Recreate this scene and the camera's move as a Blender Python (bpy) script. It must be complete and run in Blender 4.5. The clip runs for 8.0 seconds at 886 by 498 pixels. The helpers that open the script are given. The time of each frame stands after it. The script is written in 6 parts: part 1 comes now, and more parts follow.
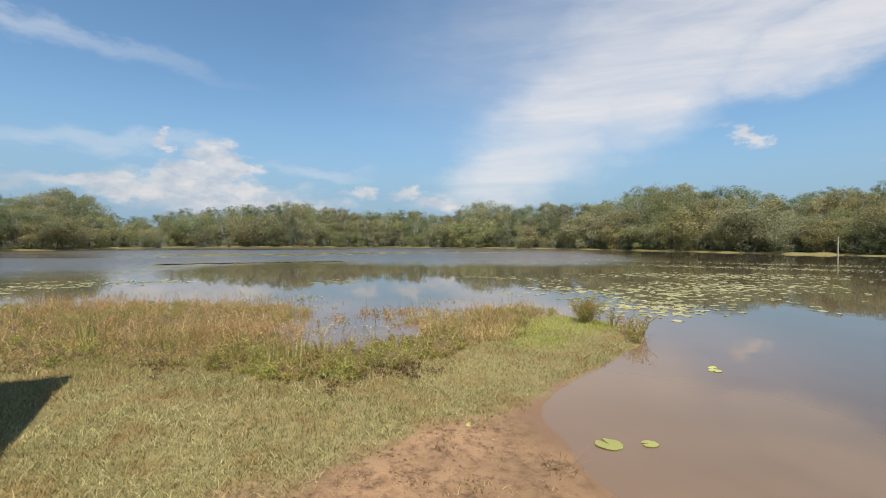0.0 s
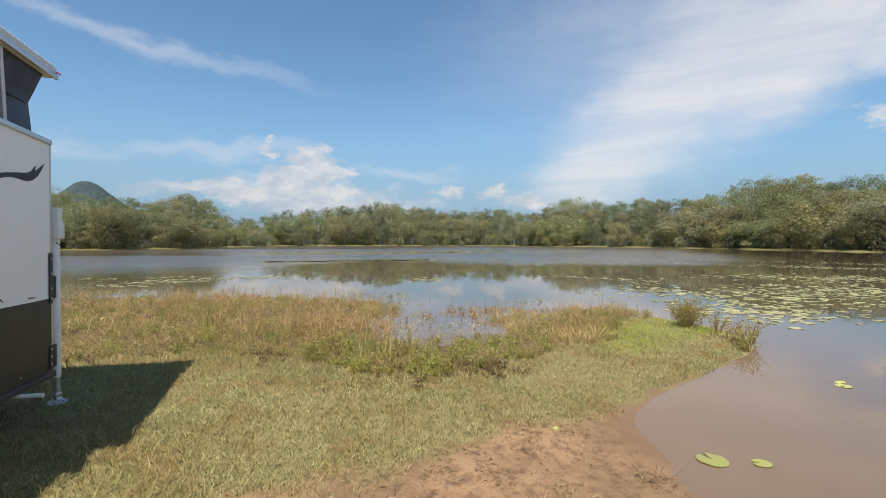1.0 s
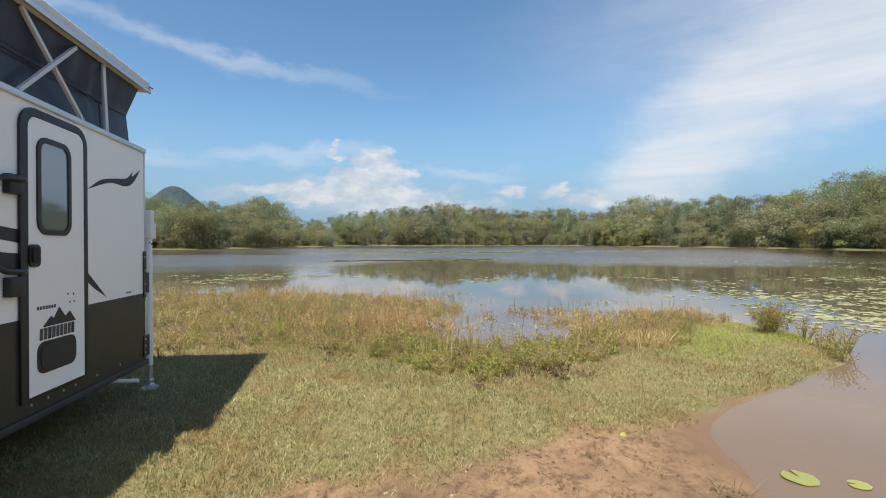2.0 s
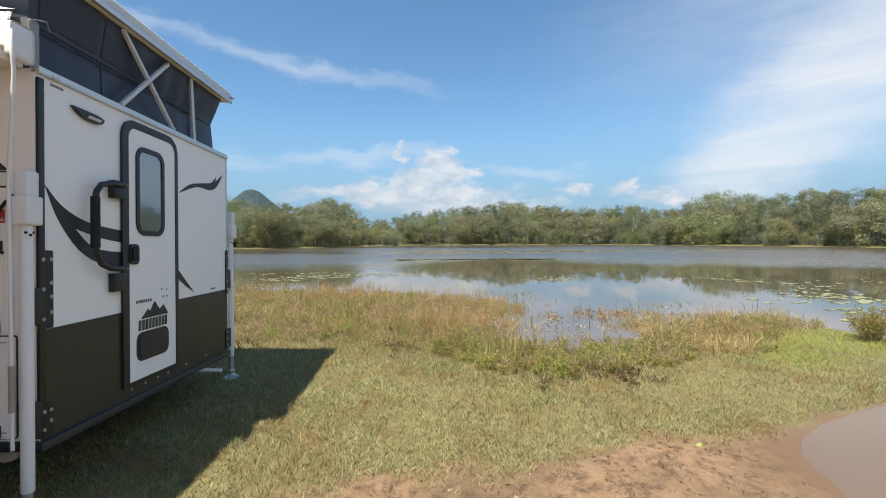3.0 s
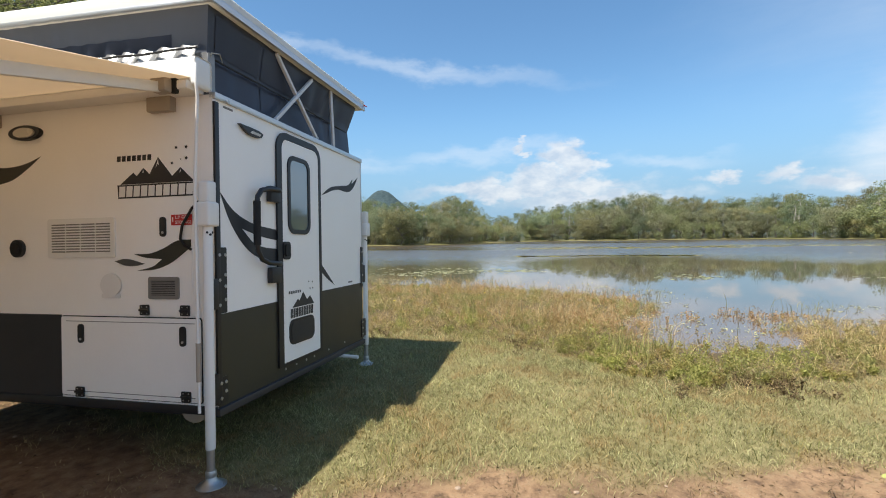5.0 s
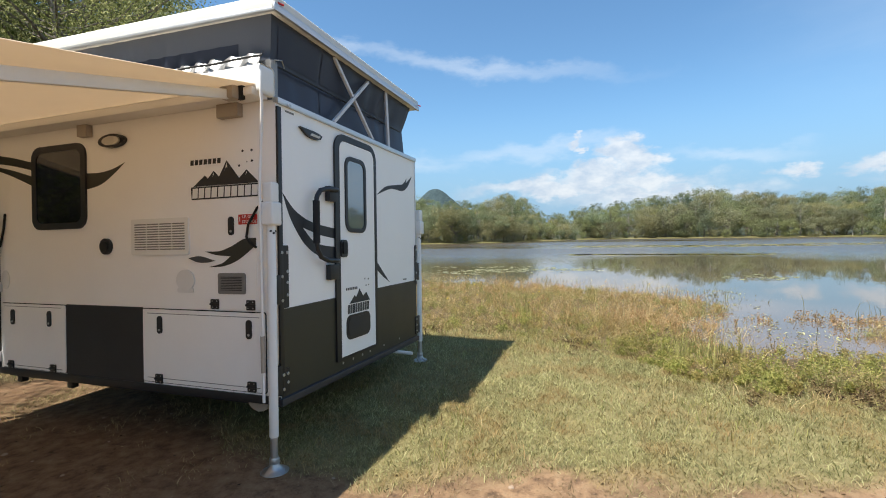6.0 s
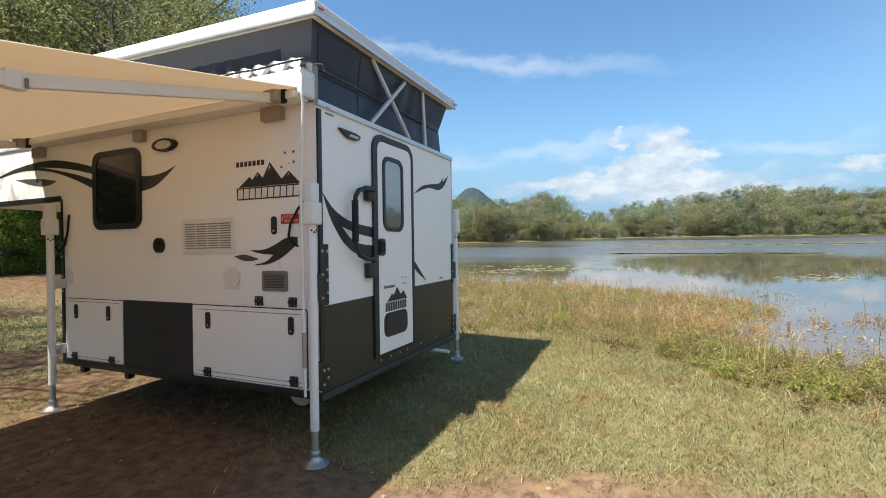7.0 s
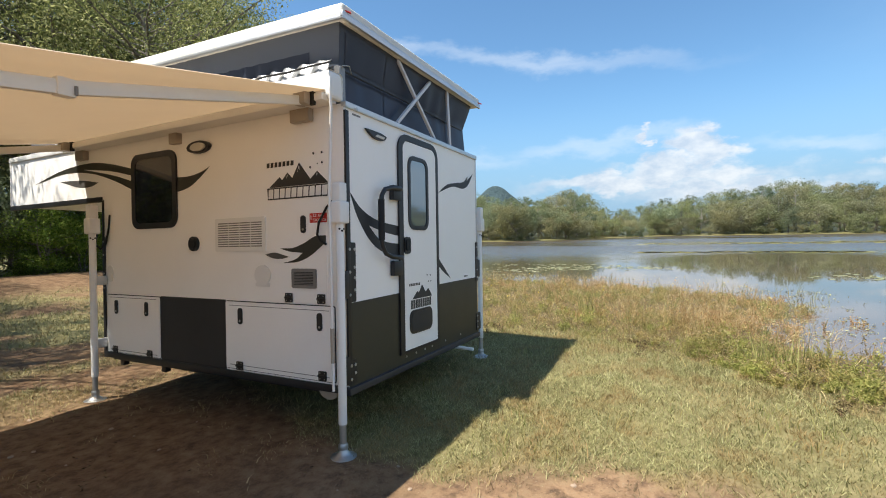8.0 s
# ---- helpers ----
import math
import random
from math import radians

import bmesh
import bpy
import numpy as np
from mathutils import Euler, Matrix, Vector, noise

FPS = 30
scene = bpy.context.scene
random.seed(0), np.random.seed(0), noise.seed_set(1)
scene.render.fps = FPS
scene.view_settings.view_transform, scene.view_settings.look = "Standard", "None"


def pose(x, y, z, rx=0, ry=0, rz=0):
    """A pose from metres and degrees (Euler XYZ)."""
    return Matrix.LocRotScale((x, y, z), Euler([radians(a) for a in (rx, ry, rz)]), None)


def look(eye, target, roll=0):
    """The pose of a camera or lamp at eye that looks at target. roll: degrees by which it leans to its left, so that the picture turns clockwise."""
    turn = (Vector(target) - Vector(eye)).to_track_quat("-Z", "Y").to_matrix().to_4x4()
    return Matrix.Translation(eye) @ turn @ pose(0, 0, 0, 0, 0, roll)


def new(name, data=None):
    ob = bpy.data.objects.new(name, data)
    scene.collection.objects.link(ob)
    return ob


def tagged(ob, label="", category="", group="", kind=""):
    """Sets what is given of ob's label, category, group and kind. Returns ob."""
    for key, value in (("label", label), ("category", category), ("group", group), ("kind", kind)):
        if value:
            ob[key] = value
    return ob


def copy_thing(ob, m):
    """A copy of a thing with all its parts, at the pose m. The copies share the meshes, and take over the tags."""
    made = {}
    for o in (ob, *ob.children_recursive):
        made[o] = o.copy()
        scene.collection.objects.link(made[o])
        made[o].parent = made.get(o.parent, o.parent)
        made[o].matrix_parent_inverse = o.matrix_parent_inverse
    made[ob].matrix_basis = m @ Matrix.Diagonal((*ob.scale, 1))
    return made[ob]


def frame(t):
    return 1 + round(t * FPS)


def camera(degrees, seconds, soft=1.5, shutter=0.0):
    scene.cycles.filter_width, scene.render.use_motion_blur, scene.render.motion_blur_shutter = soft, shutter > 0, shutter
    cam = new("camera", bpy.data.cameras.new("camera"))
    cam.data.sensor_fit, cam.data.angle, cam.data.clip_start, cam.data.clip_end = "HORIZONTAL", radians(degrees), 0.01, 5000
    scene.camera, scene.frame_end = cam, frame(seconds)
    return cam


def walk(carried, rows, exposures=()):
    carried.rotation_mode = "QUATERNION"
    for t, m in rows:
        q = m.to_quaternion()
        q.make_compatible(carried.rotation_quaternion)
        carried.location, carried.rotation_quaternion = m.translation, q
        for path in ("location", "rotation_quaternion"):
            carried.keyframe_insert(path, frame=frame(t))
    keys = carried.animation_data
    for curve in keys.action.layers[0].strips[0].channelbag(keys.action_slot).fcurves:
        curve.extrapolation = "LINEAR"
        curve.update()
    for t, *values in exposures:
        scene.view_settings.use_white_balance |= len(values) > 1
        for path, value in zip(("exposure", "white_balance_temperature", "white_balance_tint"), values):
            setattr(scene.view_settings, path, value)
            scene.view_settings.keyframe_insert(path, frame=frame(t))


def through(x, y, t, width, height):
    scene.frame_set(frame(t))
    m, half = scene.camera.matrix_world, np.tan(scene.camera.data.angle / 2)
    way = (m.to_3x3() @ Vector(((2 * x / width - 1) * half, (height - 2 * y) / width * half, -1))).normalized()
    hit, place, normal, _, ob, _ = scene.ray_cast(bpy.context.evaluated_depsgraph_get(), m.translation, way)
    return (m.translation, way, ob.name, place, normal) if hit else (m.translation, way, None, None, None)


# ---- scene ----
cam = camera(86.3, 8.0, soft=1.0)
ROWS = [  # seconds, eye x y z, yaw, pitch, lean
    (0.0, -2.366, -1.940, 1.415, -117.09, -0.78, 0.16),
    (0.5, -2.364, -1.940, 1.417, -111.12, -0.89, 0.08),
    (1.0, -2.364, -1.940, 1.417, -106.73, -0.96, 0.02),
    (1.5, -2.365, -1.940, 1.414, -103.08, -0.98, -0.03),
    (3.0, -2.368, -1.933, 1.411, -91.73, -1.05, -0.19),
    (3.5, -2.371, -1.933, 1.409, -88.16, -1.13, -0.42),
    (4.0, -2.376, -1.932, 1.404, -84.54, -1.16, -0.68),
    (4.5, -2.379, -1.932, 1.405, -80.82, -1.27, -0.75),
    (5.0, -2.380, -1.930, 1.406, -76.99, -1.37, -0.81),
    (6.5, -2.389, -1.931, 1.404, -68.09, -1.53, -0.99),
    (7.0, -2.392, -1.931, 1.404, -66.13, -1.56, -1.05),
    (7.5, -2.400, -1.929, 1.402, -64.53, -1.57, -1.10),
    (8.0, -2.430, -1.938, 1.401, -63.29, -1.66, -1.16),
]


def aim(x, y, z, yaw, pitch, lean):
    a, b = radians(yaw), radians(pitch)
    way = Vector((-math.sin(a) * math.cos(b), math.cos(a) * math.cos(b), math.sin(b)))
    return look((x, y, z), Vector((x, y, z)) + way, lean)


walk(cam, [(t, aim(*row)) for t, *row in ROWS], exposures=[(0.0, 0.60, 7000, 14), (3.0, 0.77, 6650, 11), (5.0, 0.88, 6550, 10), (8.0, 0.98, 6550, 10)])

# ---- light: high sun from behind the camper, blue sky with thin cloud ----
SUN_FROM = Vector((-1.22, 0.78, 2.75)).normalized()
SKY_STRENGTH, SUN_STRENGTH = 0.090, 5.0
sun = new("sun", bpy.data.lights.new("sun", "SUN"))
sun.data.energy, sun.data.angle, sun.data.color = SUN_STRENGTH, radians(0.53), (1.0, 0.935, 0.83)
sun.matrix_world = look((0, 0, 60), Vector((0, 0, 60)) - SUN_FROM)


class Nodes:
    """Small helper to write node trees in a line each."""

    def __init__(self, tree):
        self.tree = tree
        tree.nodes.clear()

    def add(self, kind, *ins, operation="", blend="", vector_type="", smooth=False):
        node = self.tree.nodes.new(kind)
        if operation:
            node.operation = operation
        if blend:
            node.data_type, node.blend_type = "RGBA", blend
        if vector_type:
            node.vector_type = vector_type
        if smooth:
            node.interpolation_type = "SMOOTHSTEP"
        for i, value in enumerate(ins):
            self.put(node, i, value)
        return node

    def put(self, node, key, value):
        if value is None:
            return
        if isinstance(value, bpy.types.Node):
            value = value.outputs[0]
        if isinstance(value, bpy.types.NodeSocket):
            self.tree.links.new(value, node.inputs[key])
        else:
            node.inputs[key].default_value = value

    def math(self, op, a, b=None, c=None, clamp=False):
        node = self.add("ShaderNodeMath", a, b, c, operation=op)
        node.use_clamp = clamp
        return node

    def noise(self, vector, scale, detail=4.0, rough=0.5, distort=0.0):
        node = self.add("ShaderNodeTexNoise")
        self.put(node, "Vector", vector)
        for key, value in (("Scale", scale), ("Detail", detail), ("Roughness", rough), ("Distortion", distort)):
            node.inputs[key].default_value = value
        return node

    def ramp(self, fac, *stops):
        node = self.add("ShaderNodeValToRGB", fac)
        for e in range(len(stops) - 2):
            node.color_ramp.elements.new(0.5)
        for e, (place, colour) in zip(node.color_ramp.elements, stops):
            e.position = place
            e.color = (*colour, 1) if isinstance(colour, tuple) else (colour, colour, colour, 1)
        return node

    def mix(self, fac, a, b, blend="MIX"):
        node = self.add("ShaderNodeMix", blend=blend)
        self.put(node, 0, fac)
        for key, value in ((6, a), (7, b)):
            self.put(node, key, (*value, 1) if isinstance(value, tuple) else value)
        return node.outputs[2]


def build_world():
    world = bpy.data.worlds.new("sky")
    world.use_nodes = True
    scene.world = world
    n = Nodes(world.node_tree)
    sky = n.add("ShaderNodeTexSky")
    sky.sky_type, sky.sun_disc = "NISHITA", False
    sky.air_density, sky.dust_density, sky.ozone_density = 1.0, 0.6, 1.5
    sky.sun_elevation = math.asin(SUN_FROM.z)
    sky.sun_rotation = math.atan2(SUN_FROM.x, SUN_FROM.y)
    way = n.add("ShaderNodeTexCoord").outputs["Generated"]
    axes = n.add("ShaderNodeSeparateXYZ", way)
    bearing = n.math("MULTIPLY", n.math("ARCTAN2", axes.outputs[1], axes.outputs[0]), 57.2958)
    height = n.math("MULTIPLY", n.math("ARCSINE", axes.outputs[2]), 57.2958)
    flat = n.add("ShaderNodeCombineXYZ", bearing, height)
    # warped bearings, so that no cloud has a clean outline
    warp = n.noise(n.add("ShaderNodeVectorMath", flat, (0.16, 0.34, 0), operation="MULTIPLY"), 1.0, 6, 0.6)
    warped = n.add("ShaderNodeVectorMath", flat, n.add("ShaderNodeVectorMath", n.add("ShaderNodeVectorMath", warp.outputs["Color"], (0.5, 0.5, 0.5), operation="SUBTRACT"), (9, 5, 0), operation="MULTIPLY"), operation="ADD")
    puff = n.noise(n.add("ShaderNodeVectorMath", flat, (0.26, 0.46, 0), operation="MULTIPLY"), 1.0, 6, 0.58)
    puffed = n.add("ShaderNodeVectorMath", flat, n.add("ShaderNodeVectorMath", n.add("ShaderNodeVectorMath", puff.outputs["Color"], (0.5, 0.5, 0.5), operation="SUBTRACT"), (9, 5.5, 0), operation="MULTIPLY"), operation="ADD")

    def patch(vector, b, h, length, width, tilt, soft):
        """A soft elongated cloud at bearing b and height h (degrees)."""
        v = n.add("ShaderNodeMapping", vector, vector_type="TEXTURE")
        v.inputs["Location"].default_value = (b, h, 0)
        v.inputs["Rotation"].default_value = (0, 0, radians(tilt))
        v.inputs["Scale"].default_value = (length, width, 1)
        r = n.add("ShaderNodeVectorMath", v, operation="LENGTH").outputs["Value"]
        return n.add("ShaderNodeMapRange", r, 1.0, 1.0 - soft, 0.0, 1.0, smooth=True)

    def join(patches):
        total = patches[0]
        for p in patches[1:]:
            total = n.math("MAXIMUM", total, p)
        return total

    streak = n.noise(n.add("ShaderNodeMapping", flat, (0, 0, 0), (0, 0, radians(28)), (0.05, 0.34, 1)), 1.0, 7, 0.62, 0.6)
    fibre = n.ramp(streak.outputs[0], (0.25, 0.45), (0.75, 1.0))
    # the last two banks lie out of view, added to brighten the rear wall
    veil = join([patch(warped, *p) for p in (
        (-44, 16, 25, 10, -36, 0.85), (-62, 27, 24, 12, -20, 0.85), (-36, 9, 13, 7, -20, 0.8), (-66, 19, 14, 5, -15, 0.6), (-54, 19, 22, 8.5, -28, 0.8), (-98, 34, 36, 22, -14, 0.85), (-138, 30, 32, 18, 8, 0.9))])
    thin = join([patch(warped, *p) for p in (
        (-45, 24, 38, 15, -10, 1.0), (16, 19.5, 26, 1.5, 7, 1.0), (33, 21.5, 14, 1.3, 4, 1.0), (8, 10, 14, 1.5, -3, 0.9), (-12, 8.3, 9, 1.2, 4, 0.9), (24, 8.5, 12, 1.6, 0, 1.0),
        (-84, 22, 18, 6, 10, 0.8), (120, 35, 40, 10, 15, 0.9), (-150, 30, 45, 10, -12, 0.9))])
    heap = join([patch(puffed, *p) for p in (
        (3, 5.8, 17, 1.7, -1, 0.6), (-2.0, 8.9, 4.2, 2.3, 10, 0.5), (1.0, 7.0, 8, 1.6, 0, 0.7), (-5, 4.3, 15, 2.0, 0, 0.8), (3.4, 10.2, 1.5, 0.7, 0, 0.7), (-17.5, 6.2, 2.6, 1.1, 0, 0.7),
        (-23, 5.9, 2.2, 1.2, 0, 0.8), (-59.5, 11, 1.8, 1.2, 30, 0.7), (-27, 4.5, 5, 1.5, 0, 0.9), (-74, 7, 4, 2, 0, 0.7), (150, 9, 30, 3, 0, 0.7), (-130, 8, 25, 3, 0, 0.7))])
    shade = n.ramp(puff.outputs[0], (0.40, 0.0), (0.60, 1.0))
    base = n.add("ShaderNodeVectorMath", sky, (SKY_STRENGTH,) * 3, operation="MULTIPLY")
    tinted = n.mix(1.0, base.outputs[0], (0.73, 1.0, 1.11), "MULTIPLY")
    # pale haze low over the horizon
    haze = n.add("ShaderNodeMapRange", height, 16.0, 1.0, 0.0, 0.9, smooth=True)
    tinted = n.mix(haze, tinted, (0.165, 0.265, 0.385))
    with_veil = n.mix(n.math("MULTIPLY", n.math("MULTIPLY", veil, fibre), 0.95), tinted, (0.51, 0.535, 0.565))
    with_thin = n.mix(n.math("MULTIPLY", n.math("MULTIPLY", thin, fibre), 0.46), with_veil, (0.46, 0.505, 0.56))
    heap_colour = n.mix(shade, (0.35, 0.39, 0.45), (0.53, 0.53, 0.53))
    final = n.mix(n.math("MULTIPLY", heap, 0.72), with_thin, heap_colour)
    n.add("ShaderNodeOutputWorld", n.add("ShaderNodeBackground", final, 1.0))


build_world()

# ---- materials ----
def start_material(name):
    m = bpy.data.materials.new(name)
    m.use_nodes = True
    return m, Nodes(m.node_tree)


def finish(n, colour, rough=0.5, metal=0.0, bump=None, bump_strength=0.3, bump_distance=0.01, specular=0.5, through_colour=None, through=0.0):
    """A principled surface, with some light let through if asked for."""
    p = n.add("ShaderNodeBsdfPrincipled")
    n.put(p, "Base Color", (*colour, 1) if isinstance(colour, tuple) else colour)
    n.put(p, "Roughness", rough)
    n.put(p, "Metallic", metal)
    n.put(p, "Specular IOR Level", specular)
    if bump is not None:
        b = n.add("ShaderNodeBump")
        n.put(b, "Height", bump)
        b.inputs["Strength"].default_value, b.inputs["Distance"].default_value = bump_strength, bump_distance
        n.put(p, "Normal", b)
    surface = p
    if through:
        t = n.add("ShaderNodeBsdfTranslucent")
        n.put(t, 0, (*through_colour, 1) if isinstance(through_colour, tuple) else (through_colour if through_colour is not None else colour))
        surface = n.add("ShaderNodeMixShader", through, p, t)
    n.add("ShaderNodeOutputMaterial", surface)
    return p


def place(n):
    return n.add("ShaderNodeNewGeometry").outputs["Position"]


def own(n):
    return n.add("ShaderNodeTexCoord").outputs["Object"]


def painted(name, colour, rough=0.4, metal=0.0, wear=0.12, scale=3.0, grain=60.0, bump=0.05, specular=0.5):
    """Coated panel, plastic or metal: faint large blotches, fine grain and gloss that varies."""
    m, n = start_material(name)
    big = n.noise(own(n), scale, 5, 0.6)
    fine = n.noise(own(n), grain, 3, 0.6)
    dirt = n.math("MULTIPLY_ADD", big.outputs[0], wear * 2, 1 - wear)
    dirt = n.math("MULTIPLY", dirt, n.math("MULTIPLY_ADD", fine.outputs[0], wear * 0.7, 1 - wear * 0.35))
    col = n.mix(1.0, colour, n.add("ShaderNodeCombineColor", dirt, dirt, dirt).outputs[0], "MULTIPLY")
    r = n.math("MULTIPLY_ADD", big.outputs[0], 0.25, rough - 0.1, clamp=True)
    finish(n, col, r, metal, fine.outputs[0], bump, 0.004, specular)
    return m


def leafy(name, dark, mid, light, through=0.3, rough=0.55, patch=0.35, faded=None, sheen=0.12, hues=False):
    """Leaves: each leaf has its own tone, and whole clumps drift in colour."""
    m, n = start_material(name)
    isle = n.add("ShaderNodeNewGeometry").outputs["Random Per Island"]
    tone = n.ramp(isle, (0.0, dark), (0.5, mid), (1.0, light))
    drift = n.noise(place(n), patch, 3, 0.6)
    whole = n.add("ShaderNodeObjectInfo").outputs["Random"]
    k = n.math("ADD", n.math("MULTIPLY_ADD", drift.outputs[0], 0.9, 0.35), n.math("MULTIPLY_ADD", whole, 0.5, -0.05))
    col = n.mix(1.0, tone.outputs[0], n.add("ShaderNodeCombineColor", k, k, n.math("MULTIPLY", k, 0.9)).outputs[0], "MULTIPLY")
    if hues:  # each tree leans to blue-green or to yellow
        lean = n.ramp(n.math("FRACT", n.math("MULTIPLY", whole, 7.31)), (0.0, (0.87, 0.98, 1.06)), (0.5, (0.98, 1.0, 0.95)), (1.0, (1.02, 1.04, 0.84)))
        col = n.mix(1.0, col, lean.outputs[0], "MULTIPLY")
    if faded:  # patches gone dry or brown
        spot = n.noise(place(n), patch * 1.7, 5, 0.65)
        col = n.mix(n.ramp(spot.outputs[0], (0.47, 0.0), (0.62, 0.8)), col, n.mix(isle, faded, tuple(1.7 * c for c in faded)))
    finish(n, col, rough, specular=sheen, through=through)
    return m


def bark(name, dark, light):
    m, n = start_material(name)
    v = n.add("ShaderNodeVectorMath", own(n), (6, 6, 1.2), operation="MULTIPLY")
    grain = n.noise(v, 2.0, 6, 0.7)
    col = n.ramp(grain.outputs[0], (0.3, dark), (0.7, light))
    finish(n, col.outputs[0], 0.85, bump=grain.outputs[0], bump_strength=0.6, bump_distance=0.03)
    return m


def ground_material():
    m, n = start_material("ground_soil_and_grass")
    p = place(n)
    grass = n.add("ShaderNodeAttribute")
    grass.attribute_name = "grass"
    wet = n.add("ShaderNodeAttribute")
    wet.attribute_name = "wet"
    far = n.add("ShaderNodeAttribute")
    far.attribute_name = "meadow"
    broad = n.noise(p, 0.9, 5, 0.6)
    fine = n.noise(p, 9.0, 8, 0.7)
    grit = n.noise(p, 70.0, 4, 0.7)
    sand = n.ramp(fine.outputs[0], (0.34, (0.085, 0.054, 0.033)), (0.46, (0.20, 0.125, 0.072)), (0.55, (0.315, 0.198, 0.115)), (0.68, (0.38, 0.262, 0.165)))
    litter = n.ramp(n.math("MULTIPLY_ADD", broad.outputs[0], 0.6, n.math("MULTIPLY", fine.outputs[0], 0.5)), (0.48, 0.0), (0.64, 0.6))
    soil = n.mix(litter, sand.outputs[0], (0.105, 0.070, 0.038))
    soil = n.mix(n.ramp(grit.outputs[0], (0.60, 0.0), (0.70, 0.7)), soil, (0.42, 0.32, 0.22))
    soil = n.mix(n.ramp(grit.outputs[0], (0.30, 0.8), (0.40, 0.0)), soil, (0.07, 0.045, 0.025))
    # browner soil towards the camper; some awning shade is put into this colour
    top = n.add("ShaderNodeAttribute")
    top.attribute_name = "soil_and_shade"
    soil_shade_tones = n.ramp(fine.outputs[0], (0.34, (0.080, 0.045, 0.024)), (0.52, (0.145, 0.086, 0.047)), (0.70, (0.235, 0.155, 0.095)))
    soil = n.mix(n.math("MULTIPLY", top.outputs["Fac"], 0.75), soil, soil_shade_tones.outputs[0])
    damp = n.mix(wet.outputs["Fac"], soil, (0.175, 0.105, 0.060))
    thatch = n.ramp(fine.outputs[0], (0.25, (0.085, 0.078, 0.032)), (0.5, (0.19, 0.17, 0.075)), (0.8, (0.32, 0.27, 0.14)))
    edge = n.math("ADD", grass.outputs["Fac"], n.math("MULTIPLY_ADD", fine.outputs[0], 0.8, -0.4), clamp=True)
    near = n.mix(edge, damp, thatch.outputs[0])
    bed = n.add("ShaderNodeAttribute")
    bed.attribute_name = "weedbed"
    mulch = n.ramp(fine.outputs[0], (0.3, (0.035, 0.024, 0.014)), (0.7, (0.13, 0.088, 0.048)))
    near = n.mix(n.math("ADD", bed.outputs["Fac"], n.math("MULTIPLY_ADD", fine.outputs[0], 0.6, -0.3), clamp=True), near, mulch.outputs[0])
    wide = n.noise(p, 0.12, 6, 0.65)
    meadow = n.ramp(wide.outputs[0], (0.3, (0.10, 0.10, 0.035)), (0.55, (0.20, 0.18, 0.08)), (0.75, (0.27, 0.21, 0.11)))
    col = n.mix(far.outputs["Fac"], near, meadow.outputs[0])
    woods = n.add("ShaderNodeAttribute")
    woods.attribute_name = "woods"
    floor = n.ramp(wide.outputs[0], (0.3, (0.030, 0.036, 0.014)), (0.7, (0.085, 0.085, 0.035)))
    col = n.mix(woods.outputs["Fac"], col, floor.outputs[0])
    bump = n.math("ADD", n.math("MULTIPLY", fine.outputs[0], 1.0), n.math("MULTIPLY", grit.outputs[0], 0.35))
    rough = n.math("MULTIPLY_ADD", wet.outputs["Fac"], -0.55, 0.95)
    finish(n, col, rough, bump=bump, bump_strength=0.7, bump_distance=0.035, specular=0.25)
    return m


def water_material():
    m, n = start_material("lake_water")
    p = place(n)
    murk = n.add("ShaderNodeAttribute")
    murk.attribute_name = "shallow"
    open_water = n.add("ShaderNodeAttribute")
    open_water.attribute_name = "breeze"
    cloudy = n.noise(p, 0.5, 4, 0.6)
    deep = n.mix(cloudy.outputs[0], (0.055, 0.045, 0.031), (0.085, 0.066, 0.043))
    silt = n.mix(cloudy.outputs[0], (0.115, 0.078, 0.052), (0.17, 0.118, 0.080))
    col = n.mix(murk.outputs["Fac"], deep, silt)
    swell = n.noise(n.add("ShaderNodeVectorMath", p, (1.0, 1.7, 1.0), operation="MULTIPLY"), 1.3, 3, 0.5)
    ripple = n.noise(p, 5.0, 3, 0.55)
    bands = n.noise(n.add("ShaderNodeMapping", p, (0, 0, 0), (0, 0, radians(-20)), (0.035, 0.012, 1)), 1.0, 4, 0.6)
    wind = n.math("MULTIPLY", open_water.outputs["Fac"], n.ramp(bands.outputs[0], (0.36, 0.1), (0.52, 1.0)))
    # short wind waves with their steep faces towards the near shore
    axes = n.add("ShaderNodeSeparateXYZ", p)
    run = n.math("MULTIPLY_ADD", axes.outputs[0], 0.8, n.math("MULTIPLY", axes.outputs[1], -0.6))
    saw = n.math("FRACT", n.math("ADD", n.math("MULTIPLY", run, 1.1), n.math("MULTIPLY", swell.outputs[0], 2.0)))
    chop = n.math("ADD", n.math("MULTIPLY", saw, 0.15), n.math("MULTIPLY", ripple.outputs[0], 0.06))
    height = n.math("ADD", n.math("MULTIPLY", chop, wind), n.math("MULTIPLY", n.math("ADD", swell.outputs[0], n.math("MULTIPLY", ripple.outputs[0], 0.35)), 0.0025))
    rough = n.math("MULTIPLY_ADD", wind, 0.20, 0.015)
    pr = finish(n, col, rough, bump=height, bump_strength=1.0, bump_distance=0.4, specular=0.5)
    pr.inputs["IOR"].default_value = 1.33
    return m


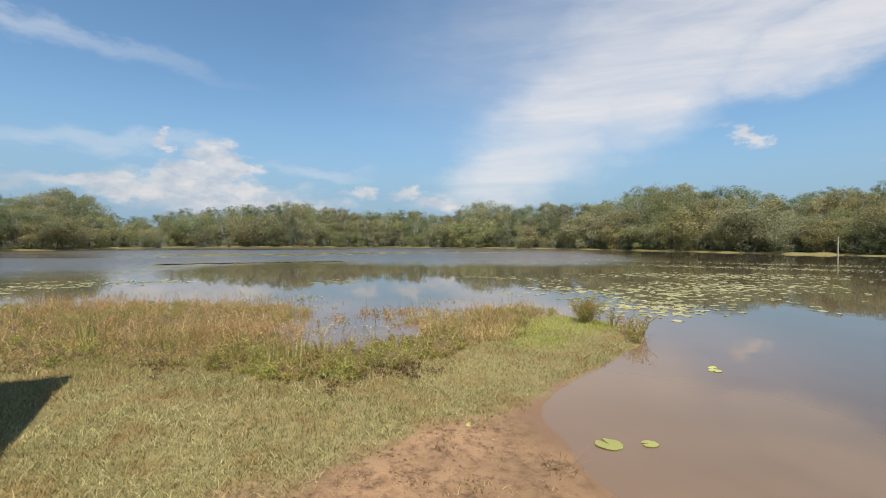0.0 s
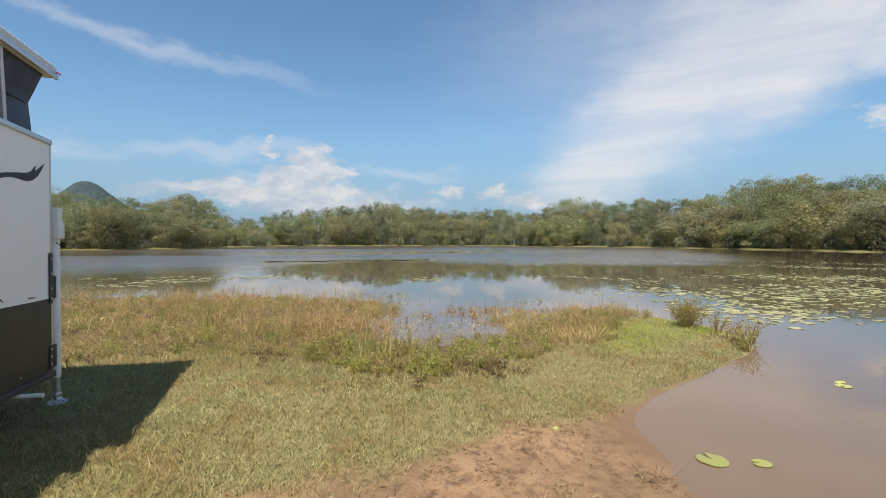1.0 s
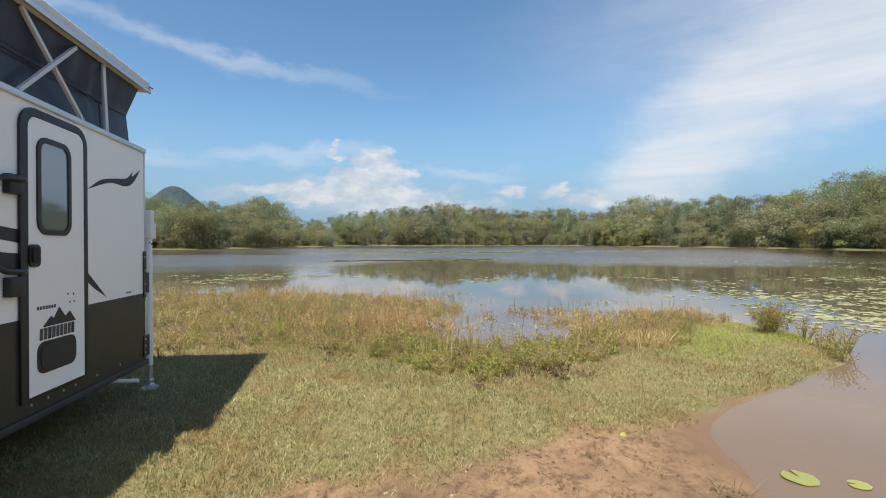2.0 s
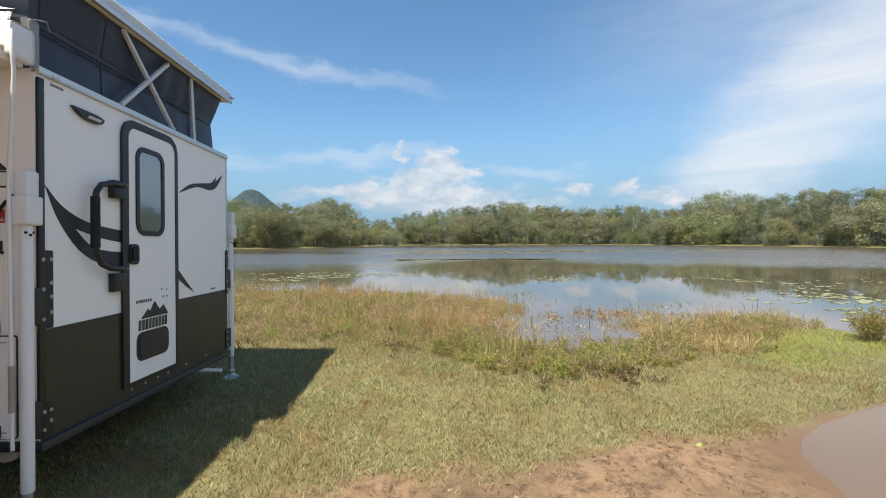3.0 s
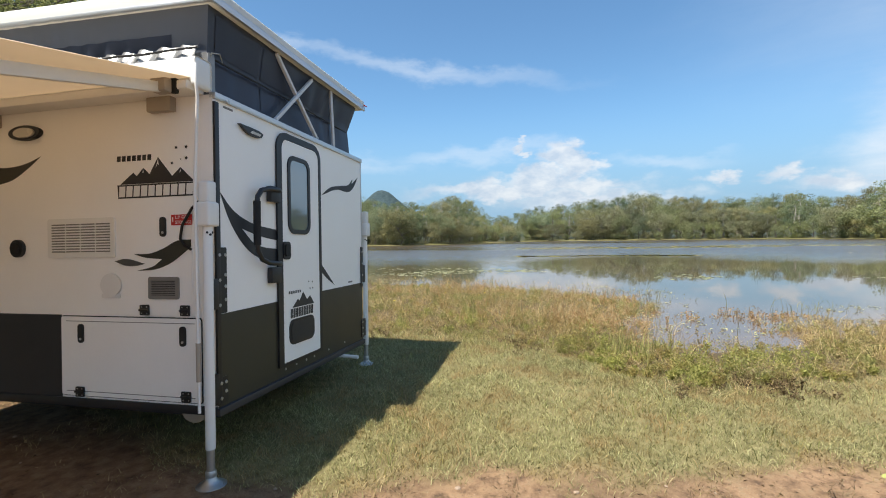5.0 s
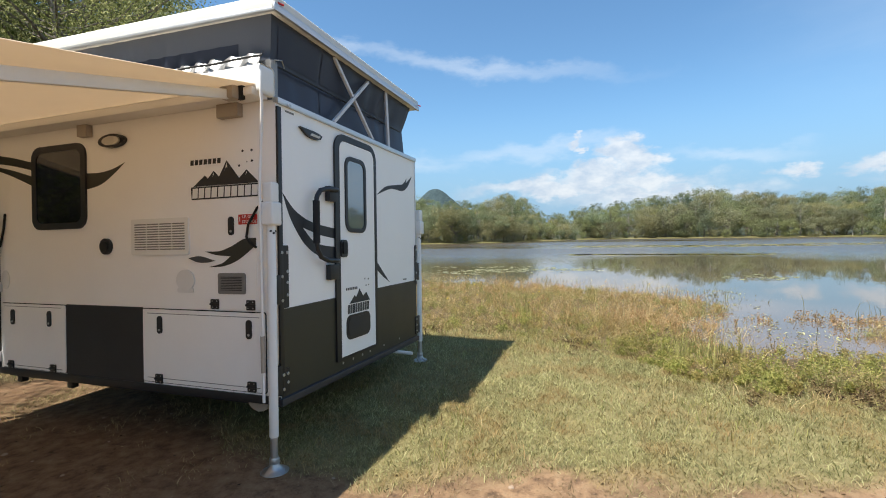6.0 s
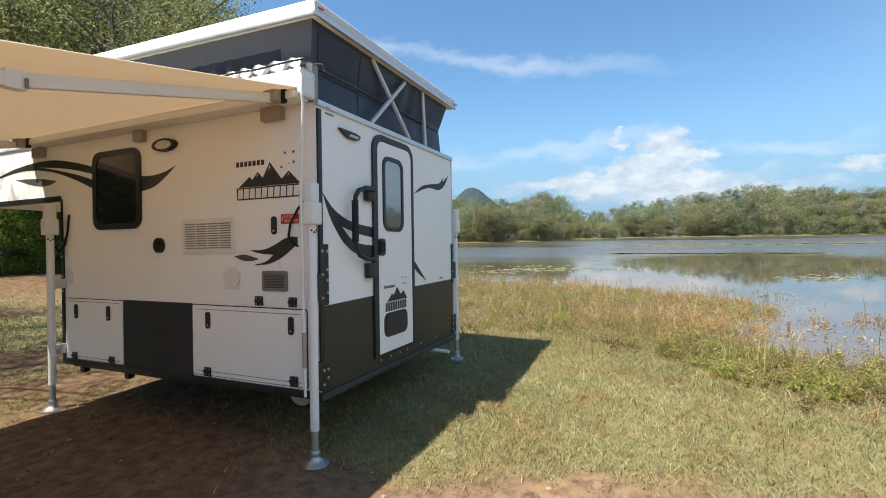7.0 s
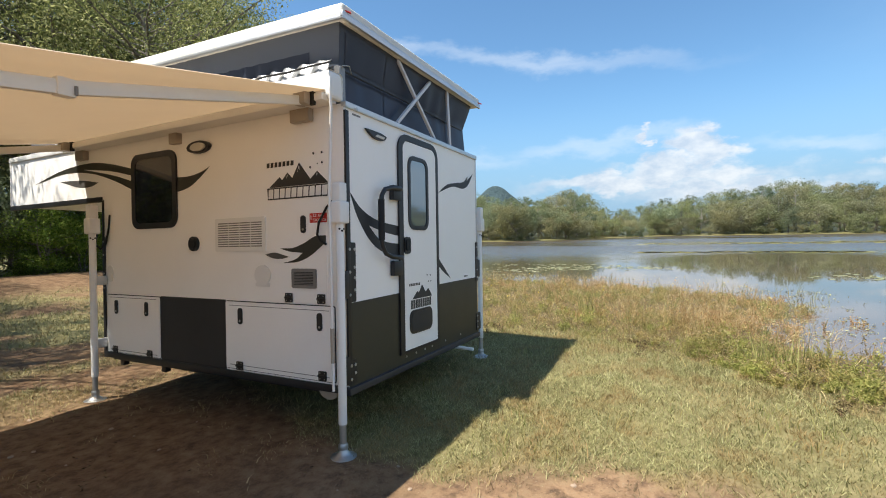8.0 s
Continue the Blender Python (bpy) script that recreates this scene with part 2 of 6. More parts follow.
def fabric(name, colour, through_colour, through, rough=0.8):
    m, n = start_material(name)
    weave = n.noise(own(n), 220, 2, 0.5)
    soft = n.noise(own(n), 2.2, 4, 0.6)
    k = n.math("MULTIPLY_ADD", soft.outputs[0], 0.22, 0.89)
    col = n.mix(1.0, colour, n.add("ShaderNodeCombineColor", k, k, k).outputs[0], "MULTIPLY")
    finish(n, col, rough, bump=weave.outputs[0], bump_strength=0.15, bump_distance=0.002, specular=0.2, through_colour=through_colour, through=through)
    return m


def glass(name, tint, mirror=0.0):
    """Dark acrylic pane: a glossy sheet, nothing seen behind it."""
    m, n = start_material(name)
    film = n.noise(own(n), 5, 4, 0.6)
    p = finish(n, tint, n.math("MULTIPLY_ADD", film.outputs[0], 0.06, 0.02), mirror, specular=0.6)
    p.inputs["Coat Weight"].default_value = 0.4
    p.inputs["Coat Roughness"].default_value = 0.03
    return m


WHITE = painted("white_panel", (0.91, 0.895, 0.865), 0.38, wear=0.05, scale=1.6)
ROOF = painted("cream_roof_skin", (0.70, 0.69, 0.635), 0.45, wear=0.08)
WHITE_PLASTIC = painted("white_plastic", (0.78, 0.77, 0.74), 0.45, wear=0.06)
OLIVE = painted("dark_olive_panel", (0.030, 0.029, 0.021), 0.42, wear=0.2)
BLACK = painted("black_plastic", (0.014, 0.014, 0.016), 0.42, wear=0.2)
RUBBER = painted("black_rubber", (0.012, 0.012, 0.012), 0.75, wear=0.25)
VINYL = painted("charcoal_vinyl", (0.022, 0.022, 0.024), 0.5, wear=0.1)
GREY_VINYL = painted("grey_vinyl", (0.075, 0.072, 0.068), 0.5, wear=0.1)
STEEL = painted("galvanised_steel", (0.46, 0.46, 0.45), 0.42, metal=0.9, wear=0.25, scale=12)
ALLOY = painted("aluminium_rail", (0.60, 0.61, 0.62), 0.38, metal=0.75, wear=0.12)
GUNMETAL = painted("dark_alloy_rail", (0.045, 0.046, 0.055), 0.4, metal=0.3, wear=0.2)
CREAM = painted("beige_plastic", (0.36, 0.31, 0.25), 0.5, wear=0.12)
RED = painted("red_sign", (0.52, 0.03, 0.025), 0.45, wear=0.08)
GREY = painted("grey_plastic", (0.20, 0.19, 0.18), 0.5, wear=0.1)
DARK_GLASS = glass("dark_acrylic", (0.006, 0.007, 0.009))
DOOR_GLASS = glass("grey_acrylic", (0.22, 0.26, 0.29), 0.55)
LENS = painted("lamp_lens", (0.55, 0.52, 0.45), 0.25, wear=0.1)
AWNING = fabric("cream_awning_cloth", (0.65, 0.58, 0.48), (0.72, 0.61, 0.475), 0.44)
CANVAS = fabric("charcoal_canvas", (0.175, 0.192, 0.230), (0.28, 0.31, 0.37), 0.3, 0.34)
NAVY = fabric("navy_canvas", (0.076, 0.090, 0.122), (0.14, 0.17, 0.23), 0.2, 0.34)
MESH = fabric("dark_mesh", (0.056, 0.067, 0.096), (0.10, 0.13, 0.18), 0.15, 0.34)
FOIL = painted("silver_lining", (0.24, 0.24, 0.24), 0.36, metal=0.45, wear=0.2, scale=9)
SOIL = ground_material()
WATER = water_material()
LEAF_FAR = leafy("gum_leaves", (0.215, 0.230, 0.135), (0.235, 0.252, 0.150), (0.262, 0.275, 0.165), 0.5, sheen=0.3, hues=True)
LEAF_DARK = leafy("dark_gum_leaves", (0.155, 0.180, 0.106), (0.175, 0.202, 0.120), (0.198, 0.222, 0.132), 0.5, sheen=0.3, hues=True)
LEAF_BROWN = leafy("paperbark_leaves", (0.235, 0.218, 0.128), (0.262, 0.242, 0.145), (0.30, 0.272, 0.165), 0.5, sheen=0.3, hues=True)
LEAF_NEAR = leafy("wattle_leaves", (0.075, 0.098, 0.032), (0.19, 0.212, 0.082), (0.44, 0.445, 0.22), 0.42, patch=0.8)
LEAF_BUSH = leafy("bright_shrub_leaves", (0.06, 0.11, 0.016), (0.13, 0.21, 0.035), (0.32, 0.4, 0.09), 0.45, patch=0.8)
BARK = bark("grey_bark", (0.06, 0.05, 0.04), (0.24, 0.21, 0.17))
BARK_PALE = bark("pale_bark", (0.20, 0.18, 0.15), (0.46, 0.42, 0.36))
BLADE = leafy("mown_grass_blades", (0.118, 0.113, 0.050), (0.258, 0.250, 0.125), (0.485, 0.462, 0.27), 0.35, patch=1.4, faded=(0.22, 0.145, 0.065))
BLADE_LUSH = leafy("lush_grass_blades", (0.149, 0.230, 0.027), (0.270, 0.378, 0.047), (0.432, 0.513, 0.108), 0.4, patch=1.4)
DRY = leafy("dry_grass_stems", (0.2, 0.145, 0.08), (0.37, 0.275, 0.15), (0.56, 0.46, 0.29), 0.35, patch=1.1)
RUST = leafy("rusty_weed_leaves", (0.235, 0.135, 0.068), (0.375, 0.222, 0.118), (0.53, 0.365, 0.21), 0.35, patch=1.1, faded=(0.20, 0.17, 0.06))
STRAW = leafy("straw_grass", (0.22, 0.17, 0.08), (0.40, 0.315, 0.16), (0.57, 0.46, 0.27), 0.35, patch=1.1, faded=(0.27, 0.18, 0.09))
HERB = leafy("green_herb_leaves", (0.22, 0.235, 0.065), (0.38, 0.39, 0.125), (0.60, 0.57, 0.23), 0.52, patch=1.3, faded=(0.26, 0.175, 0.075))
SEDGE = leafy("sedge_blades", (0.13, 0.145, 0.05), (0.26, 0.27, 0.10), (0.46, 0.43, 0.19), 0.35, patch=1.1, faded=(0.28, 0.20, 0.085))
ROOT = leafy("dead_roots", (0.08, 0.055, 0.033), (0.17, 0.12, 0.07), (0.32, 0.24, 0.15), 0.05, patch=1.5)
LITTER = leafy("dead_leaves", (0.035, 0.024, 0.014), (0.095, 0.062, 0.034), (0.26, 0.19, 0.11), 0.05, patch=1.5)
PAD = leafy("lily_pad", (0.20, 0.21, 0.09), (0.30, 0.30, 0.155), (0.42, 0.41, 0.245), 0.1, 0.35, patch=0.6)
FLOWER = painted("yellow_flower", (0.75, 0.55, 0.03), 0.6)

def hazy_slope():
    """Forest seen from far away: crowns as dark and light dapple, tinted for haze."""
    m, n = start_material("hazy_wooded_hillside")
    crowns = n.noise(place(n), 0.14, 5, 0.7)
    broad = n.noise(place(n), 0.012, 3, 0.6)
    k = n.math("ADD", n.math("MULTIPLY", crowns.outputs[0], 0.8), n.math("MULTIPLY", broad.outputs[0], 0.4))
    # the blue in these tones stands in for distance haze
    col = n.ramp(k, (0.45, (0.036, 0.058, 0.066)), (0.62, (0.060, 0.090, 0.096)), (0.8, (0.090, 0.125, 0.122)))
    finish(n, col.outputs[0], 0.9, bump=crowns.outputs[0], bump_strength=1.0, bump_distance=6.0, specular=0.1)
    return m


HAZY_WOODED = hazy_slope()
PAD_NEAR = leafy("near_lily_pad", (0.28, 0.31, 0.10), (0.36, 0.38, 0.14), (0.44, 0.44, 0.20), 0.1, 0.35, patch=0.6)
STRUT = painted("silver_strut", (0.62, 0.63, 0.65), 0.4, wear=0.1)
STONE = painted("pale_stone", (0.30, 0.225, 0.16), 0.85, wear=0.3, scale=8)

# ---- the lie of the land ----
WATER_LEVEL = -0.05
EYE_X, EYE_Y = -2.38, -1.93
# the near shore, as a few turning points of its outline
NEAR_LAND = [(-60, -40), (-25, -16), (-8, -7), (-3, -4.7), (-0.4, -4.08), (0.55, -4.36), (1.07, -4.63), (1.37, -5.15), (1.65, -6.0), (2.35, -7.5),
             (2.9, -8.1), (4.2, -8.7), (5.3, -8.4), (5.8, -7.0), (5.0, -5.6), (4.2, -4.8), (3.95, -3.8), (4.5, -3.2), (6.0, -3.0), (8.0, -3.0), (9.2, -2.4),
             (10, -0.7), (11.4, 2), (13, 7), (16, 15), (24, 32), (45, 58), (80, 95), (0, 400), (-400, 300), (-400, -200)]
# far shore: bearing from the camera in degrees and distance
FAR_SHORE = [(-110, 110), (-80, 78), (-70, 75), (-63, 80), (-42, 110), (-21, 140), (2, 140), (9, 112), (14, 95), (24, 92), (45, 100), (60, 200)]
DIRT_EDGE = [(-9.0, 2.2), (-6.0, 1.58), (-4.9, 1.05), (-4.16, 0.96), (-3.24, 0.70), (-2.2, 0.42), (-1.0, 0.12), (-0.17, -0.08), (1.0, 0.3), (3.0, 1.2), (6.0, 1.0)]


def land_depth(x, y):
    """Metres inland of the near shore (negative: out in the water)."""
    pts = np.array(NEAR_LAND, float)
    best = np.full(np.shape(x), 1e9)
    inside = np.zeros(np.shape(x), bool)
    for (ax, ay), (bx, by) in zip(pts, np.roll(pts, -1, 0)):
        k = np.clip(((x - ax) * (bx - ax) + (y - ay) * (by - ay)) / ((bx - ax) ** 2 + (by - ay) ** 2), 0, 1)
        best = np.minimum(best, np.hypot(x - ax - k * (bx - ax), y - ay - k * (by - ay)))
        cross = (ay > y) != (by > y)
        inside ^= cross & (x < (bx - ax) * (y - ay) / (by - ay + 1e-12) + ax)
    return np.where(inside, best, -best)


def far_shore(deg):
    b, d = np.array(FAR_SHORE, float).T
    return np.interp(deg, b, d, left=d[0], right=d[-1]) + 1.6 * np.sin(deg * 0.9) + 1.0 * np.sin(deg * 2.3)


def ease(v, a, b):
    k = np.clip((v - a) / (b - a), 0, 1)
    return k * k * (3 - 2 * k)


def wobble(x, y, scale, seed=0):
    """Cheap smooth noise, about -1 to 1."""
    a, b = x * scale + seed * 1.7, y * scale - seed * 2.3
    return (np.sin(a + 1.3 * np.sin(b * 0.7)) + np.sin(b * 1.13 + 1.1 * np.sin(a * 0.8 + 2)) + np.sin((a + b) * 1.7 + seed) * 0.5 + np.sin((a - 1.3 * b) * 2.9) * 0.4) / 2.9


def land_height(x, y):
    x, y = np.asarray(x, float), np.asarray(y, float)
    d = land_depth(x, y) + 0.10 * wobble(x, y, 1.9) * ease(np.hypot(x, y), 1, 4) + 0.04 * wobble(x, y, 6.0, 3)
    bank = np.where(d > 0, 0.05 * (1 - np.exp(-d / 0.45)), np.maximum(d * 0.13, -1.2))
    dry = ease(d, 0.1, 1.2)
    bank = bank + dry * 0.085 * np.exp(-((x - 2.6) ** 2 / 3.0 + (y + 0.1) ** 2 / 5.0))
    bank = bank + dry * (0.45 * np.exp(-((x - 5.5) ** 2 / 40 + (y - 14.5) ** 2 / 9)) + 0.012 * wobble(x, y, 2.1, 5) + 0.006 * wobble(x, y, 7, 2))
    bank = bank + np.where(d > 6, (d - 6) * 0.02, 0) * ease(y, 6, 20)
    deg = np.degrees(np.arctan2(y - EYE_Y, x - EYE_X))
    r = np.hypot(x - EYE_X, y - EYE_Y)
    e = r - far_shore(deg)
    hill = 6.0 * ease(deg, -36, -50) * ease(e, 15, 90) + 9.0 * ease(deg, -2, -12) * (1 - ease(deg, -20, -34)) * ease(e, 30, 120) + 4.5 * ease(e, 14, 70) + 3 * ease(e, 60, 200)
    shore = np.where(e > 0, 0.35 * (1 - np.exp(-e / 4)) + 0.015 * np.minimum(e, 60) + hill, np.maximum(e * 0.1, -1.2))
    return np.maximum(bank, np.where(deg < 62, np.where(deg > -112, shore, -1.2), -1.2)) + WATER_LEVEL


def grassy(x, y):
    """0 on bare soil, 1 on turf."""
    ys, xs = np.array(DIRT_EDGE, float).T
    g = ease(x - np.interp(y, ys, xs) + 0.16 * wobble(x, y, 3.1, 1) + 0.10 * wobble(x, y, 9.0, 4), -0.10, 0.30)
    rear = ease(y, 2.3, 3.9)
    patchy = ease(wobble(x, y, 0.9, 7) + 0.6 * wobble(x, y, 2.7, 2) + 0.58 + 0.1 * (1 - ease(y, 5, 8)), 0.0, 0.7) * (1 - ease(y, 10.5, 12.5) * (1 - ease(y, 17, 19)))
    return np.clip(g * (1 - rear) + rear * patchy, 0, 1)


def weed_depth(x, y):
    """How far into the tall weeds a place lies (their front runs in a curve along the bank)."""
    front = np.interp(y, [-8.6, -7.9, -6.1, -4.85, -4.2, -3.3, -2.95, -2.2, -1.6, -0.8, 0.6, 3, 7], [5.1, 4.75, 3.75, 2.85, 2.5, 2.15, 2.3, 2.95, 3.6, 3.95, 4.0, 4.3, 5.5])
    return x - front + 0.16 * wobble(x, y, 2.6, 6)


def mesh_object(name, verts, faces, material, smooth=False):
    me = bpy.data.meshes.new(name)
    me.from_pydata(verts if isinstance(verts, list) else verts.tolist(), [], faces if isinstance(faces, list) else faces.tolist())
    me.materials.append(material)
    if smooth:
        me.polygons.foreach_set("use_smooth", [True] * len(me.polygons))
    return new(name, me)


def quads_object(name, verts, per, material, blade=False):
    """Many loose faces of `per` corners each, fast; a blade is a quad with a pointed tip."""
    count = len(verts) // per
    me = bpy.data.meshes.new(name)
    me.vertices.add(len(verts))
    me.vertices.foreach_set("co", np.asarray(verts, np.float32).ravel())
    if blade:
        index = (np.arange(count)[:, None] * 5 + np.array([0, 1, 2, 3, 3, 2, 4])).ravel().astype(np.int32)
        starts = (np.arange(count)[:, None] * 7 + np.array([0, 4])).ravel().astype(np.int32)
    else:
        index = np.arange(count * per, dtype=np.int32)
        starts = np.arange(0, count * per, per, dtype=np.int32)
    me.loops.add(len(index))
    me.loops.foreach_set("vertex_index", index)
    me.polygons.add(len(starts))
    me.polygons.foreach_set("loop_start", starts)
    me.update(calc_edges=True)
    me.materials.append(material)
    return new(name, me)


def attribute(ob, name, values):
    ob.data.attributes.new(name, "FLOAT", "POINT").data.foreach_set("value", np.asarray(values, np.float32))


def ring_sheet(radii, steps, cx, cy):
    a = np.linspace(0, 2 * np.pi, steps, endpoint=False)
    x = (cx + np.outer(radii, np.cos(a))).ravel()
    y = (cy + np.outer(radii, np.sin(a))).ravel()
    k = np.arange(steps)
    faces = []
    for i in range(len(radii) - 1):
        q = np.stack([i * steps + k, (i + 1) * steps + k, (i + 1) * steps + (k + 1) % steps, i * steps + (k + 1) % steps], 1)
        faces.append(q)
    return x, y, np.concatenate(faces)


def build_ground():
    radii = np.concatenate([np.arange(0.0002, 12, 0.075), np.geomspace(12, 220, 90)[1:], np.geomspace(220, 4500, 24)[1:]])
    x, y, faces = ring_sheet(radii, 420, 0.8, -1.8)
    z = land_height(x, y)
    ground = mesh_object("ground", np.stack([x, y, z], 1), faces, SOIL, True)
    tagged(ground, "sandy brown lakeside soil with short olive turf", "ground", kind="structure")
    d = land_depth(x, y)
    r = np.hypot(x, y)
    attribute(ground, "grass", grassy(x, y))
    attribute(ground, "wet", (1 - ease(d + 0.12 * wobble(x, y, 4) + 0.06 * wobble(x, y, 13), 0.0, 0.30)))
    attribute(ground, "soil_and_shade", ease(y - 0.35 * x + 0.35 * wobble(x, y, 1.1, 5) + 0.15 * wobble(x, y, 4.3, 2), -1.3, 1.2))
    attribute(ground, "meadow", ease(r, 22, 40))
    attribute(ground, "weedbed", ease(weed_depth(x, y), -0.15, 0.35) * ease(-r, -22, -14) * 0.85)
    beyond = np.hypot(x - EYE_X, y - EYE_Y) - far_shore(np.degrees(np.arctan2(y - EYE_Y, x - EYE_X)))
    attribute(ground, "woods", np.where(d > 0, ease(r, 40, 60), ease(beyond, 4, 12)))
    # water
    wr = np.concatenate([np.arange(0.0002, 14, 0.2), np.geomspace(14, 420, 60)[1:]])
    x, y, faces = ring_sheet(wr, 240, 0.8, -1.8)
    water = mesh_object("water", np.stack([x, y, np.full_like(x, WATER_LEVEL)], 1), faces, WATER, True)
    tagged(water, "still brown lake water reflecting sky and trees", "lake", kind="structure")
    d = -land_depth(x, y)
    attribute(water, "shallow", 1 - ease(d + 0.4 * wobble(x, y, 1.2), 0.0, 4.0))
    r = np.hypot(x, y)
    deg = np.degrees(np.arctan2(y - EYE_Y, x - EYE_X))
    attribute(water, "breeze", ease(r + 4 * wobble(x, y, 0.12) + 10 * ease(deg, -12, 12), 26, 48) * ease(deg + 5 * wobble(x, y, 0.09), -54, -38))


build_ground()

# ---- shape helpers ----
def mesh_of(bm, name, material, smooth=False):
    bmesh.ops.recalc_face_normals(bm, faces=bm.faces)
    me = bpy.data.meshes.new(name)
    bm.to_mesh(me)
    bm.free()
    me.materials.append(material)
    if smooth:
        me.polygons.foreach_set("use_smooth", [True] * len(me.polygons))
        me.set_sharp_from_angle(angle=radians(38))
    return me


def part(name, bm, material, parent, label="", smooth=True):
    ob = new(name, mesh_of(bm, name, material, smooth))
    ob.parent = parent
    return tagged(ob, label) if label else ob


def box(bm, lo, hi, bevel=0.004, segments=2):
    """A box from corner to corner with worn edges."""
    lo, hi = Vector(lo), Vector(hi)
    made = bmesh.ops.create_cube(bm, size=1.0, matrix=Matrix.Translation((lo + hi) / 2) @ Matrix.Diagonal((*(hi - lo), 1)))
    if bevel:
        edges = list({e for v in made["verts"] for e in v.link_edges})
        bmesh.ops.bevel(bm, geom=edges, offset=bevel, segments=segments, profile=0.6, affect="EDGES")
    return bm


def tube(bm, path, radius, sides=12, taper=None):
    """A round bar along a path of points."""
    path = [Vector(p) for p in path]
    rings = []
    for i, p in enumerate(path):
        ahead = (path[min(i + 1, len(path) - 1)] - path[max(i - 1, 0)]).normalized()
        side = ahead.orthogonal().normalized() if not rings else (rings[-1][0].co - path[i - 1]).normalized()
        side = (side - ahead * side.dot(ahead)).normalized()
        r = radius if taper is None else taper[i]
        up = ahead.cross(side)
        rings.append([bm.verts.new(p + (side * math.cos(a) + up * math.sin(a)) * r) for a in (2 * math.pi * k / sides for k in range(sides))])
    for a, b in zip(rings, rings[1:]):
        for k in range(sides):
            bm.faces.new((a[k], a[(k + 1) % sides], b[(k + 1) % sides], b[k]))
    bm.faces.new(rings[0])
    bm.faces.new(rings[-1])
    return bm


def side_map(u, v, out):
    """A place on the long wall: u along it, v up, out of the wall."""
    return Vector((-out, u, v))


def rear_map(u, v, out):
    return Vector((u, -out, v))


def slab(bm, outline, where, lo, hi):
    """A flat shape of given outline on a wall, from lo to hi metres proud of it."""
    a = [bm.verts.new(where(u, v, lo)) for u, v in outline]
    b = [bm.verts.new(where(u, v, hi)) for u, v in outline]
    bm.faces.new(a)
    bm.faces.new(b)
    for k in range(len(a)):
        bm.faces.new((a[k], a[(k + 1) % len(a)], b[(k + 1) % len(a)], b[k]))
    return bm


def rounded(u0, v0, u1, v1, r, steps=6):
    pts = []
    for cu, cv, a0 in ((u1 - r, v1 - r, 0), (u0 + r, v1 - r, 90), (u0 + r, v0 + r, 180), (u1 - r, v0 + r, 270)):
        for k in range(steps + 1):
            a = radians(a0 + 90 * k / steps)
            pts.append((cu + r * math.cos(a), cv + r * math.sin(a)))
    return pts


def arched(u0, v0, u1, v1, r, low=0.006, steps=6):
    """A door's outline: round above, square below."""
    pts = []
    for cu, cv, a0, q in ((u1 - r, v1 - r, 0, r), (u0 + r, v1 - r, 90, r), (u0 + low, v0 + low, 180, low), (u1 - low, v0 + low, 270, low)):
        for k in range(steps + 1):
            a = radians(a0 + 90 * k / steps)
            pts.append((cu + q * math.cos(a), cv + q * math.sin(a)))
    return pts


def ringed(bm, outer, inner, where, lo, hi):
    """A frame between two outlines with the same number of points."""
    count = len(outer)
    rings = [[bm.verts.new(where(u, v, h)) for u, v in o] for o, h in ((outer, lo), (outer, hi), (inner, hi), (inner, lo))]
    for i in range(4):
        a, b = rings[i], rings[(i + 1) % 4]
        for k in range(count):
            bm.faces.new((a[k], a[(k + 1) % count], b[(k + 1) % count], b[k]))
    return bm


def ribbon(*points, steps=6):
    """A smooth outline through sharp tips (three numbers, the last 1) and curved points."""
    out = []
    total = len(points)
    for i in range(total):
        p0, p1, p2, p3 = (points[(i + k - 1) % total] for k in range(4))
        a = p1 if len(p1) > 2 else None
        b = p2 if len(p2) > 2 else None
        q0, q1, q2, q3 = Vector(p0[:2]), Vector(p1[:2]), Vector(p2[:2]), Vector(p3[:2])
        m1 = (q2 - q1) * 0.9 if a else (q2 - q0) * 0.5
        m2 = (q2 - q1) * 0.9 if b else (q3 - q1) * 0.5
        for k in range(steps):
            t = k / steps
            h = q1 * (2 * t**3 - 3 * t**2 + 1) + m1 * (t**3 - 2 * t**2 + t) + q2 * (-2 * t**3 + 3 * t**2) + m2 * (t**3 - t**2)
            out.append((h.x, h.y))
    return out


def new_bm():
    return bmesh.new()


def screw(bm, where, u, v, out, r=0.008):
    c = [where(u + r * math.cos(a), v + r * math.sin(a), out) for a in (math.pi / 4 * k for k in range(8))]
    low = [bm.verts.new(where(u + 1.25 * r * math.cos(a), v + 1.25 * r * math.sin(a), out - 0.004)) for a in (math.pi / 4 * k for k in range(8))]
    top = [bm.verts.new(p) for p in c]
    bm.faces.new(top)
    for k in range(8):
        bm.faces.new((low[k], low[(k + 1) % 8], top[(k + 1) % 8], top[k]))


# ---- the slide-on camper on its jacks ----
camper = new("camper")
camper.matrix_world = pose(0, 0, -0.197, -0.364, 1.367, 0)
tagged(camper, "white and olive slide-on camper on corner jacks, pop-top raised", "camper")
W, L, NOSE, LOW, TOP = 2.20, 2.76, 4.49, 0.60, 2.475


